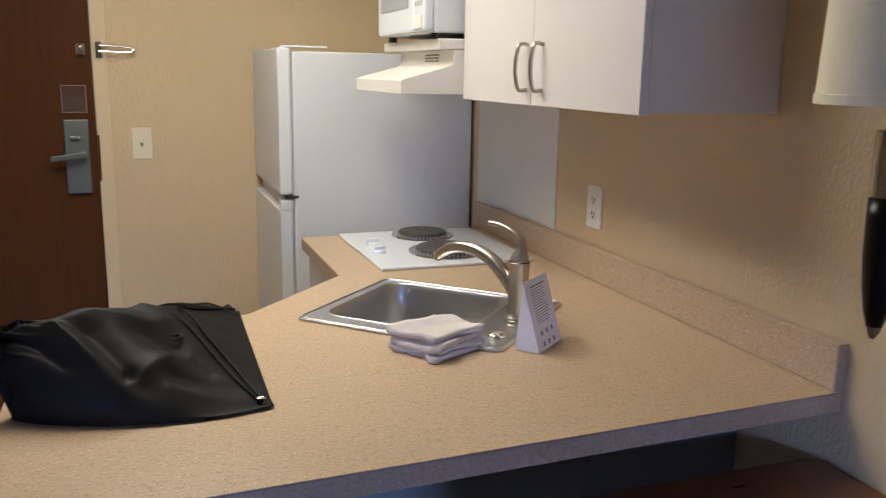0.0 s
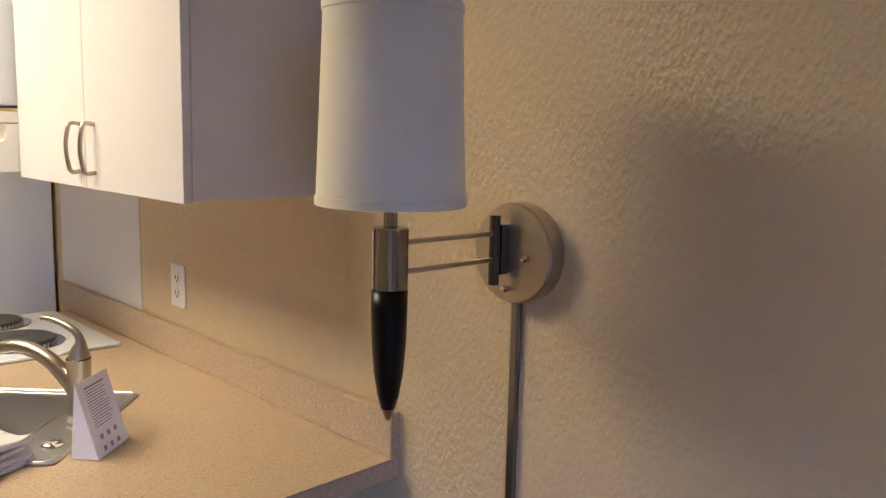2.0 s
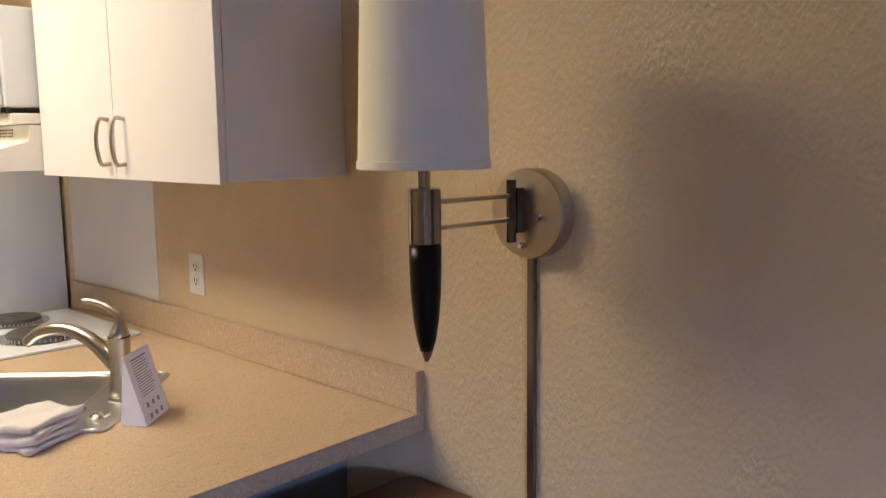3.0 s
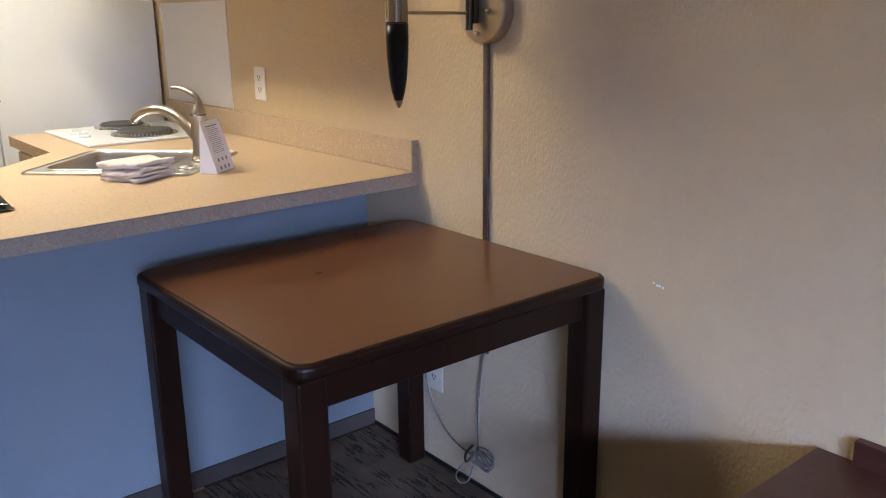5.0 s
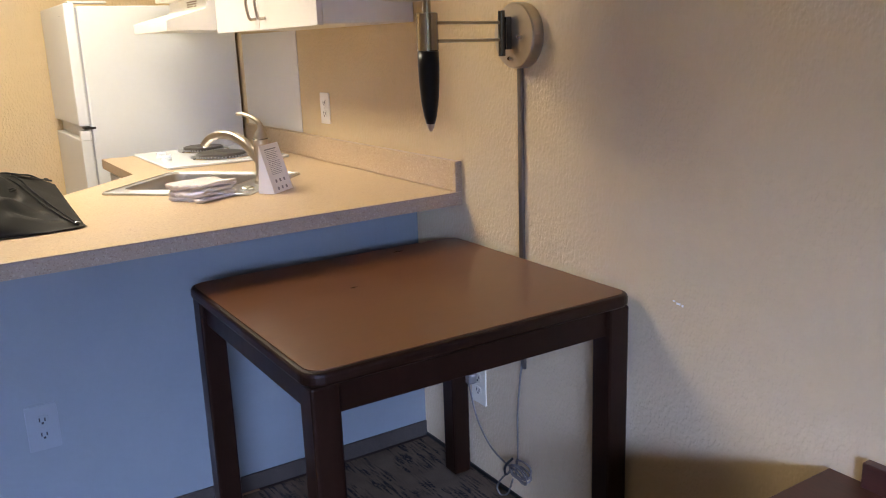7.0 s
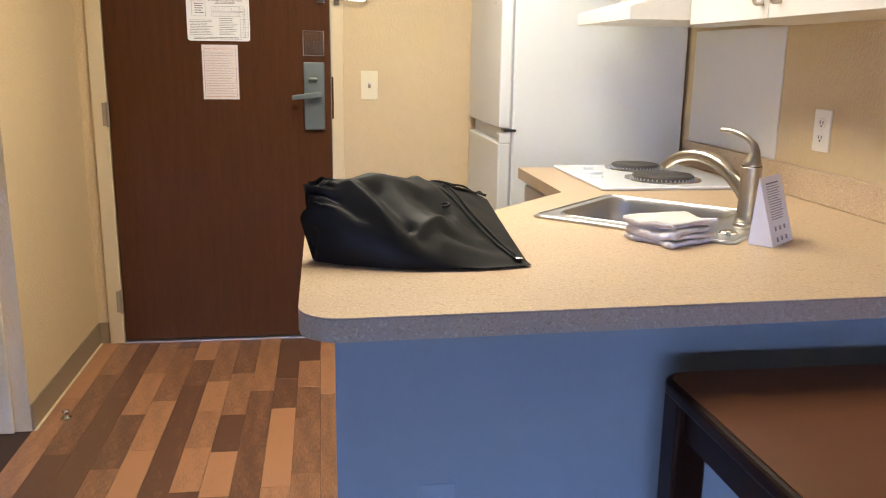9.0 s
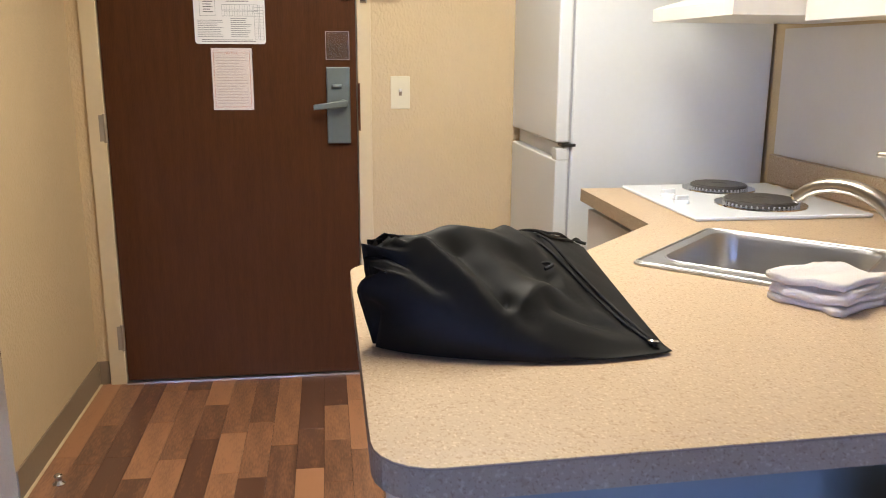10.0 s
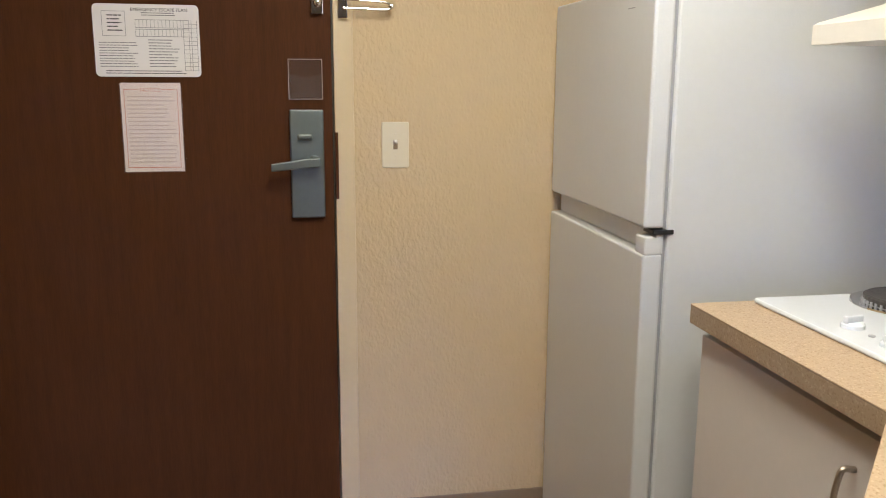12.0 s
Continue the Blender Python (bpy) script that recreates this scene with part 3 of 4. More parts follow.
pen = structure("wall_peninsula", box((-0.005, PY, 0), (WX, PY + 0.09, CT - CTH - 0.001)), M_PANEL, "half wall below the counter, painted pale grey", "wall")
structure("baseboard_peninsula", box((-0.005, PY - 0.008, 0), (WX - 0.001, PY - 0.0005, 0.055), 0.002), M_BASEC, "dark carpet-faced base along the half wall", "baseboard")
structure("baseboard_lamp_wall", box((WX - 0.006, 0.5, 0), (WX - 0.0005, PY - 0.009, 0.012)), M_BLACK, "thin dark gap strip where wall meets carpet", "baseboard")


def arc_handle(parent, m, length=0.106):
    """A bow pull: posts and bar in one bent rod. Local z runs along it, local -y points out."""
    h = length / 2
    pts = [(0, 0, -h), (0, -0.022, -h), (0, -0.03, -h * 0.45), (0, -0.032, 0), (0, -0.03, h * 0.45), (0, -0.022, h), (0, 0, h)]
    bm = tube(smooth_path(pts, 5), 0.005, 10, flat=1.0)
    bmesh.ops.transform(bm, matrix=m, verts=bm.verts)
    return part("handle", bm, M_NICKEL, parent, "brushed nickel bow handle", smooth=True)


# base cabinets on the kitchen side
CB = CT - CTH - 0.002
base_a = thing("base_cabinet", (1.05, 3.17, 0), "white base cabinet under the cooktop", "cabinet")
part("body", prism([(CX + 0.045, 0.1), (WX - 0.01, 0.1), (WX - 0.01, CB), (CX + 0.045, CB)], "y", 2.9, CE - 0.01), M_WHITE, base_a)
part("toe_kick", box((CX + 0.1, 2.9, 0), (WX - 0.01, CE - 0.01, 0.1)), M_COVE, base_a)
dra = part("door", box((CX + 0.025, 2.905, 0.115), (CX + 0.043, CE - 0.012, CB - 0.022), 0.002), M_WHITE, base_a)
arc_handle(dra, pose(CX + 0.025, 2.96, 0.73, 0, 0, -90))
base_b = thing("corner_sink_cabinet", (0.62, 2.62, 0), "white diagonal corner sink cabinet", "cabinet")
bm = slab([(0.42, 2.53), (0.425, PY + 0.1), (WX - 0.01, PY + 0.1), (WX - 0.01, 2.895), (CX + 0.045, 2.895), (CX + 0.045, 2.85)], 0.1, CB - 0.2)
part("body", bm, M_WHITE, base_b)
bm = slab([(0.43, 2.545), (CX + 0.035, 2.867), (CX + 0.045, 2.855), (0.44, 2.53)], CB - 0.2, CB)
part("face_rail", bm, M_WHITE, base_b)
base_c = thing("base_cabinet", (0.2, 2.3, 0), "white base cabinet under the peninsula end", "cabinet")
part("body", box((0.0, PY + 0.092, 0.1), (0.415, CK - 0.04, CB)), M_WHITE, base_c)
part("toe_kick", box((0.0, PY + 0.092, 0), (0.415, CK - 0.1, 0.1)), M_COVE, base_c)
drc = part("door", box((0.006, CK - 0.04, 0.115), (0.41, CK - 0.022, CB - 0.02), 0.002), M_WHITE, base_c)
arc_handle(drc, pose(0.37, CK - 0.022, 0.73, 0, 0, 180))

# ---- sink and faucet ----
sink = thing("kitchen_sink", (0.84, 2.45, CT), "stainless steel drop-in sink set diagonally in the counter", "sink")
BU0, BU1, BV0, BV1 = -1.358, -1.0, 2.165, 2.51
rim_out = rounded([(U0, V0), (U1, V0), (U1, V1), (U0, V1)], 0.022)
rim_in = rounded([(BU0, BV0), (BU1, BV0), (BU1, BV1), (BU0, BV1)], 0.05, 8)
part("rim", slab(rim_out, CT + 0.0005, CT + 0.006, 0.002, rim_in, m=SINK), M_STEEL, sink)
for ring, r in ((rounded([(U0 + 0.006, V0 + 0.006), (U1 - 0.006, V0 + 0.006), (U1 - 0.006, V1 - 0.006), (U0 + 0.006, V1 - 0.006)], 0.02), 0.0035), (rounded([(BU0 - 0.004, BV0 - 0.004), (BU1 + 0.004, BV0 - 0.004), (BU1 + 0.004, BV1 + 0.004), (BU0 - 0.004, BV1 + 0.004)], 0.052, 8), 0.003)):
    loop = [SINK @ Vector((p.x, p.y, CT + 0.0055)) for p in ring]
    part("rim_bead", tube(loop + loop[:2], r, 10), M_STEEL, sink, smooth=True)
bm = bmesh.new()
DEPTH = [(0.0, CT + 0.0045), (0.004, CT - 0.004), (0.01, CT - 0.06), (0.022, CT - 0.13), (0.04, CT - 0.155), (0.09, CT - 0.162)]
rings = []
for inset, z in DEPTH:
    pts = rounded([(BU0 + inset, BV0 + inset), (BU1 - inset, BV0 + inset), (BU1 - inset, BV1 - inset), (BU0 + inset, BV1 - inset)], 0.05, 8)
    rings.append([bm.verts.new(SINK @ Vector((p.x, p.y, z))) for p in pts])
for a, b in zip(rings, rings[1:]):
    for i in range(len(a)):
        bm.faces.new((a[i], a[(i + 1) % len(a)], b[(i + 1) % len(a)], b[i]))
bm.faces.new(rings[-1])
part("basin", bm, M_STEEL, sink, smooth=True)
cu, cv = (BU0 + BU1) / 2, (BV0 + BV1) / 2
part("drain", lathe([(0.045, CT - 0.161), (0.045, CT - 0.158), (0.036, CT - 0.159), (0.03, CT - 0.166)], 24, SINK @ Matrix.Translation((cu, cv, 0))), M_CHROME, sink)
part("hole_cap", lathe([(0.022, 0.006), (0.023, 0.01), (0.019, 0.014), (0.008, 0.017)], 20, SINK @ Matrix.Translation((-0.925, 2.195, CT))), M_CHROME, sink, smooth=True)

FM = Matrix.Translation((0.985, 2.287, CT + 0.006)) @ pose(0, 0, 0, 0, 0, -60)
faucet = thing("kitchen_faucet", FM.translation, "brushed nickel single-lever kitchen faucet with an arched spout", "faucet")
part("escutcheon", lathe([(0.031, 0), (0.031, 0.006), (0.026, 0.014)], 28, FM), M_FAUCET, faucet, smooth=True)
part("body", lathe([(0.028, 0.01), (0.025, 0.03), (0.0232, 0.07), (0.0238, 0.12), (0.0252, 0.144), (0.0252, 0.146)], 28, FM), M_FAUCET, faucet, smooth=True)
part("seam_ring", lathe([(0.0245, 0.1455), (0.0245, 0.1485)], 28, FM), M_BLACK, faucet)
path = smooth_path([FM @ Vector(p) for p in ((-0.004, 0, 0.07), (-0.03, 0, 0.098), (-0.07, 0, 0.133), (-0.115, 0, 0.153), (-0.165, 0, 0.157), (-0.21, 0, 0.146), (-0.245, 0, 0.122))], 6)
part("spout", tube(path, [0.019 - 0.006 * i / (len(path) - 1) for i in range(len(path))], 16), M_FAUCET, faucet, smooth=True)
part("aerator", tube([path[-2], path[-1] + (path[-1] - path[-2]) * 0.6], 0.0125, 16), M_CHROME, faucet)
path = smooth_path([FM @ Vector(p) for p in ((0.0, 0, 0.148), (0.004, 0, 0.166), (0.006, 0, 0.184), (-0.002, 0, 0.2), (-0.028, 0, 0.216), (-0.06, 0, 0.225), (-0.09, 0, 0.226))], 6)
lev = [0.0252, 0.0252, 0.025, 0.0243, 0.0232, 0.0212, 0.02, 0.0185, 0.017, 0.0155, 0.0142, 0.013, 0.012, 0.0112, 0.0105]
part("lever", tube(path, [lev[i] if i < len(lev) else max(0.0065, 0.0105 - 0.00018 * (i - 14)) for i in range(len(path))], 14, flat=0.85), M_FAUCET, faucet, smooth=True)

# ---- cooktop ----
KX0, KX1, KY0, KY1 = 0.827, 1.325, 2.888, 3.445
cook = thing("cooktop", (1.08, 3.18, CT), "white enamel two-burner electric cooktop", "cooktop")
part("deck", slab(rounded([(KX0, KY0), (KX1, KY0), (KX1, KY1), (KX0, KY1)], 0.008), CT + 0.0005, CT + 0.011, 0.004), M_ENAMEL, cook)
for cx, cy, r in ((1.105, 3.34, 0.085), (1.095, 3.06, 0.1)):
    burner = part("burner", lathe([(r, 0.006), (r, 0.018), (r - 0.006, 0.021), (r * 0.3, 0.0205), (0.02, 0.019)], 40, Matrix.Translation((cx, cy, CT + 0.008))), M_BURN, cook, "black cast-iron hot plate")
    part("drip_ring", lathe([(r + 0.025, 0.0115), (r + 0.024, 0.015), (r + 0.008, 0.0135), (r - 0.004, 0.0118)], 40, Matrix.Translation((cx, cy, CT)), caps=False), M_CHROME, burner, "chrome drip ring")
    bm = bmesh.new()
    for k in range(44):
        a = 2 * math.pi * k / 44
        box((r - 0.001, -0.002, 0.012), (r + 0.003, 0.002, 0.02), m=Matrix.Translation((cx, cy, CT)) @ pose(0, 0, 0, 0, 0, math.degrees(a)), bm=bm)
    part("vent_teeth", bm, M_GASKET, burner)
for kx, ky in ((0.889, 3.217), (0.881, 3.102)):
    knob = part("knob", lathe([(0.021, 0.011), (0.021, 0.018), (0.017, 0.022)], 24, Matrix.Translation((kx, ky, CT))), M_ENAMEL, cook, smooth=False)
    part("grip", box((-0.02, -0.006, 0.02), (0.02, 0.006, 0.034), 0.003, m=Matrix.Translation((kx, ky, CT)) @ pose(0, 0, 0, 0, 0, 12)), M_ENAMEL, knob)
part("indicator", lathe([(0.006, 0.011), (0.006, 0.0135), (0.003, 0.0145)], 14, Matrix.Translation((0.885, 3.16, CT))), M_GASKET, cook)

# ---- wall panel, hood, microwave, upper cabinet ----
HZ, UY0, UY1, UX = 1.414, 1.97, 2.89, 1.072
structure("splash_panel", box((WX - 0.004, 2.905, CT + 0.094), (WX - 0.0005, 3.545, HZ + 0.0)), M_WHITE, "white laminate splash panel on the wall", "wall panel")
hood = thing("range_hood", (1.15, 3.18, HZ), "cream-white under-cabinet range hood", "range hood")
HX = 0.885
part("canopy", prism([(WX - 0.002, HZ + 0.01), (HX, HZ + 0.01), (HX, HZ + 0.046), (HX + 0.012, HZ + 0.052), (1.03, HZ + 0.088), (1.04, HZ + 0.094), (1.045, HZ + 0.135), (WX - 0.002, HZ + 0.135)], "y", UY1 + 0.003, 3.41, 0.0), M_CREAM, hood)
bm = bmesh.new()
for i in range(3):
    for j in range(3):
        box((1.0405, 3.02 + j * 0.045, HZ + 0.102 + i * 0.009), (1.0475, 3.055 + j * 0.045, HZ + 0.107 + i * 0.009), bm=bm)
part("vent_slots", bm, M_COVE, hood)
shelf = thing("microwave_shelf", (1.15, 3.18, HZ + 0.135), "cream shelf board above the range hood", "shelf")
part("board", box((1.0, UY1 + 0.003, HZ + 0.137), (WX - 0.002, 3.47, HZ + 0.166), 0.003), M_CREAM, shelf)
MZ = HZ + 0.182
mw = thing("microwave", (1.15, 3.15, HZ + 0.167), "white countertop microwave oven on the shelf", "microwave")
part("body", box((0.985, UY1 + 0.012, MZ), (1.37, 3.39, MZ + 0.27), 0.008), M_FRIDGE, mw)
mwd = part("door", box((0.955, 3.0, MZ + 0.004), (0.984, 3.385, MZ + 0.266), 0.008), M_ENAMEL, mw)
part("door_window", box((0.952, 3.05, MZ + 0.075), (0.9545, 3.34, MZ + 0.215), 0.001), M_GASKET, mwd, "grey microwave window")
mwp = part("control_panel", box((0.955, UY1 + 0.014, MZ + 0.004), (0.984, 2.997, MZ + 0.266), 0.008), M_ENAMEL, mw)
part("open_button", box((0.951, UY1 + 0.03, MZ + 0.012), (0.9545, 2.985, MZ + 0.05), 0.002), M_CREAM, mwp)
bm = bmesh.new()
for i in range(4):
    for j in range(3):
        box((0.9535, UY1 + 0.032 + j * 0.025, MZ + 0.075 + i * 0.025), (0.9548, UY1 + 0.048 + j * 0.025, MZ + 0.088 + i * 0.025), bm=bm)
part("buttons", bm, M_GASKET, mwp)
for fx in (1.0, 1.34):
    for fy in (2.93, 3.36):
        part("foot", lathe([(0.014, HZ + 0.167), (0.014, MZ)], 14, Matrix.Translation((fx, fy, 0))), M_BLACK, mw)

upper = thing("upper_cabinet", (1.23, 2.43, HZ), "white two-door upper cabinet with a grey-white side", "cabinet")
UZ = 2.17
part("body", box((UX + 0.02, UY0 + 0.001, HZ), (WX - 0.001, UY1, UZ), 0.001), M_SIDE, upper)
mid = 2.437
for a, b, hy in ((UY0, mid - 0.0015, 2.383), (mid + 0.0015, UY1 - 0.001, 2.466)):
    d = part("door", box((UX, a, HZ - 0.004), (UX + 0.018, b, UZ), 0.0015), M_WHITE, upper)
    arc_handle(d, pose(UX, hy, 1.5, 0, 0, -90))

# ---- refrigerator ----
fridge = thing("refrigerator", (1.0, 3.83, 0), "white top-freezer refrigerator, doors closed", "refrigerator")
RY0, RY1, RX, RZ, GAP = 3.595, 4.255, 0.648, 1.562, 1.03
part("body", box((RX + 0.054, RY0, 0.03), (1.386, RY1, RZ - 0.012), 0.006), M_FRIDGE, fridge)
part("gasket", box((RX + 0.046, RY0 + 0.008, 0.06), (RX + 0.054, RY1 - 0.008, RZ - 0.02)), M_GASKET, fridge)
fz = part("freezer_door", box((RX, RY0, GAP + 0.012), (RX + 0.046, RY1, RZ), 0.007, seg=3), M_FRIDGE, fridge)
bm = box((RX, RY0, 0.06), (RX + 0.046, RY1, GAP - 0.045), 0.006, seg=3)
part("refrigerator_door", bm, M_FRIDGE, fridge)
part("handle_recess", box((RX + 0.03, RY0 + 0.002, GAP - 0.044), (RX + 0.046, RY1 - 0.002, GAP + 0.002)), M_FRIDGE, fridge)
part("recess_lip", box((RX + 0.002, RY0, GAP - 0.047), (RX + 0.044, RY0 + 0.05, GAP - 0.006), 0.004), M_FRIDGE, fridge)
part("middle_hinge", box((RX + 0.02, RY0 - 0.004, GAP - 0.001), (RX + 0.068, RY0 + 0.05, GAP + 0.009), 0.002), M_BLACK, fridge, "dark middle hinge")
part("top_hinge_cover", box((RX + 0.02, RY0 + 0.01, RZ), (RX + 0.18, RY0 + 0.07, RZ + 0.008), 0.003), M_FRIDGE, fridge)
part("maker_mark", box((RX - 0.0008, 3.7, 1.512), (RX + 0.0002, 3.74, 1.514)), M_GASKET, fridge)
for fx in (0.75, 1.3):
    for fy in (3.65, 4.2):
        part("foot", lathe([(0.018, 0), (0.018, 0.032)], 14, Matrix.Translation((fx, fy, 0))), M_BLACK, fridge)

# ---- things on the counter ----


FOLDS = (
    (0.25, 0.66, 0.55, 0.56, 0.07, 0.011), (0.18, 0.44, 0.4, 0.08, 0.05, 0.016), (0.3, 0.46, 0.5, 0.12, 0.055, -0.015),
    (0.44, 0.1, 0.62, 0.32, 0.05, 0.012), (0.52, 0.5, 0.78, 0.28, 0.06, -0.013), (0.6, 0.13, 0.9, 0.07, 0.04, 0.008),
    (0.7, 0.38, 0.93, 0.12, 0.045, 0.009), (0.62, 0.22, 0.86, 0.17, 0.035, -0.009), (0.43, 0.0, 0.45, 0.2, 0.025, -0.011),
    (0.1, 0.3, 0.22, 0.16, 0.04, -0.01), (0.14, 0.7, 0.3, 0.8, 0.05, -0.008), (0.5, 0.74, 0.62, 0.6, 0.035, 0.007),
)


def bag_folds(s, t):
    """Ridges and hollows of the cloth, each along a line from one place to another."""
    z = 0.0
    for s0, t0, s1, t1, w, h in FOLDS:
        ds, dt = s1 - s0, t1 - t0
        k = max(0.0, min(1.0, ((s - s0) * ds + (t - t0) * dt) / (ds * ds + dt * dt)))
        d = math.hypot(s - s0 - k * ds, t - t0 - k * dt)
        z += h * max(0.0, 1 - d / (2.2 * w)) ** 1.7
    return z


def bag_height(s, t):
    """Height of the bag's top at s (gathered mouth to flat corner) and t (near edge to far edge)."""
    full = 0.161 - 0.012 * s - 0.08 * s ** 3
    ridge = 0.46 + 0.5 * s
    if t < ridge:
        z = full * (t / ridge) ** (0.33 + 0.75 * s * s)
    else:
        z = full * (1 - 0.55 * ((t - ridge) / (1 - ridge)) ** 2) * (1 - t ** 24) ** 0.5
    p = bag_point(s, t)
    e = min(1, 5 * t, 8 * (1 - t), 4 * (1 - s))
    q = Vector((p.x * 6 + 0.8 * noise.noise((p.x * 5, p.y * 5, 2.0)), p.y * 6, 0.7))
    fold = abs(noise.noise(Vector((q.x * 0.9 - q.y * 1.2, q.x * 0.5 + q.y * 0.45, 3.0))))
    crease = abs(noise.noise(Vector((q.x * 0.6 + q.y * 1.1, q.y * 0.5 - q.x * 0.5, 8.0))))
    z += e * (0.004 * noise.noise(q * 0.8 + Vector((4, 2, 0))) + bag_folds(s, t) - 0.008 * max(0, 0.3 - fold) + 0.012 * max(0, 0.2 - crease) + 0.0012 * noise.noise(q * 4))
    return max(0.004, z)


def bag_point(s, t):
    a, b = Vector((-0.056, 2.035)), Vector((0.374, 1.965))
    d, c = Vector((-0.03, 2.095)), Vector((0.36, 2.37))
    near = a.lerp(b, s) + Vector((0, -0.052 * math.sin(math.pi * s) ** 0.8))
    p = near.lerp(d.lerp(c, s), t)
    return p


bag = thing("drawstring_bag", (0.18, 2.14, CT), "black non-woven drawstring backpack lying half full on the counter", "bag")
bm = bmesh.new()
NS, NT = 80, 60
grid, under = [], []
for i in range(NS + 1):
    row, low = [], []
    for j in range(NT + 1):
        s, t = i / NS, j / NT
        p = bag_point(s, t)
        z = bag_height(s, t)
        e = min(1, 5 * t, 8 * (1 - t))
        if s < 0.14:
            g = 1 - s / 0.14
            z += g * (0.3 + 0.7 * e) * (0.007 * math.sin(t * 60 + 4 * noise.noise((t * 8, 0, 0))) + 0.008 * noise.noise((t * 30, s * 30, 2)))
            p = p + Vector((g * (0.015 * math.sin(t * 47 + 1) + 0.015 * noise.noise((t * 22, 5, 0)) + 0.012 * t), 0.006 * g * math.sin(t * 29)))
        row.append(bm.verts.new((p.x, p.y, CT + max(0.005, z))))
        low.append(bm.verts.new((p.x + (0.18 - p.x) * 0.09, p.y + (2.13 - p.y) * 0.16, CT + 0.002)))
    grid.append(row)
    under.append(low)
for i in range(NS):
    for j in range(NT):
        bm.faces.new((grid[i][j], grid[i + 1][j], grid[i + 1][j + 1], grid[i][j + 1]))
        bm.faces.new((under[i][j], under[i][j + 1], under[i + 1][j + 1], under[i + 1][j]))
ringt = [grid[i][0] for i in range(NS + 1)] + [grid[NS][j] for j in range(1, NT + 1)] + [grid[i][NT] for i in range(NS - 1, -1, -1)] + [grid[0][j] for j in range(NT - 1, 0, -1)]
ringb = [under[i][0] for i in range(NS + 1)] + [under[NS][j] for j in range(1, NT + 1)] + [under[i][NT] for i in range(NS - 1, -1, -1)] + [under[0][j] for j in range(NT - 1, 0, -1)]
for i in range(len(ringt)):
    k = (i + 1) % len(ringt)
    bm.faces.new((ringt[i], ringb[i], ringb[k], ringt[k]))
part("sack", bm, M_BAG, bag, smooth=True)


def on_bag(s, t, lift=0.004):
    p = bag_point(s, t)
    return (p.x, p.y, CT + bag_height(s, t) + lift)


for off in (0.0, 0.11):
    pts = [on_bag(0.96, 0.05 + off * 0.3), on_bag(0.88, 0.22 + off, 0.003), on_bag(0.79, 0.42 + off, 0.003), on_bag(0.68, 0.64 + off, 0.003), on_bag(0.56, 0.84 + off, 0.003), on_bag(0.48, 0.93, 0.003)]
    part("drawstring", tube(smooth_path(pts, 8), 0.0024, 8), M_CORD, bag)
for off in (0.0, 0.035):
    pts = [on_bag(0.5, 0.91, 0.003), on_bag(0.58, 0.84 + off, 0.003), on_bag(0.66, 0.79 + off, 0.003), on_bag(0.74, 0.79 + off, 0.003), on_bag(0.82, 0.83 + off, 0.003), on_bag(0.9, 0.88 + off, 0.003)]
    part("drawstring", tube(smooth_path(pts, 8), 0.0024, 8), M_CORD, bag)
ex, ey, ez = on_bag(0.92, 0.9, 0.003)
part("knot", tube(smooth_path([(ex - 0.006, ey, ez), (ex + 0.004, ey + 0.007, ez + 0.003), (ex + 0.009, ey, ez), (ex + 0.001, ey - 0.006, ez + 0.002), (ex + 0.018, ey - 0.008, ez - 0.003)], 6), 0.0028, 8), M_CORD, bag)
kx, ky, kz = on_bag(0.66, 0.5, 0.003)
part("knot", tube(smooth_path([(kx - 0.03, ky + 0.004, kz - 0.003), (kx - 0.012, ky, kz), (kx, ky, kz + 0.002), (kx + 0.004, ky - 0.01, kz), (kx - 0.01, ky - 0.02, kz - 0.003)], 6), 0.0028, 8), M_CORD, bag)
gx, gy, gz = on_bag(0.955, 0.07, 0.006)
part("grommet", lathe([(0.005, -0.002), (0.0085, -0.001), (0.0095, 0.001), (0.007, 0.003), (0.005, 0.002)], 20, Matrix.Translation((gx, gy, gz)) @ pose(0, 0, 0, -12, 8, 0), caps=False), M_CHROME, bag)

# folded wash cloth: a strip of thick cloth folded over on itself
towel = thing("folded_washcloth", (0.74, 2.195, CT), "folded white terry washcloth by the sink", "towel")
TM = Matrix.Translation((0.748, 2.19, CT + 0.001)) @ pose(0, 0, 0, 0, 0, 31)


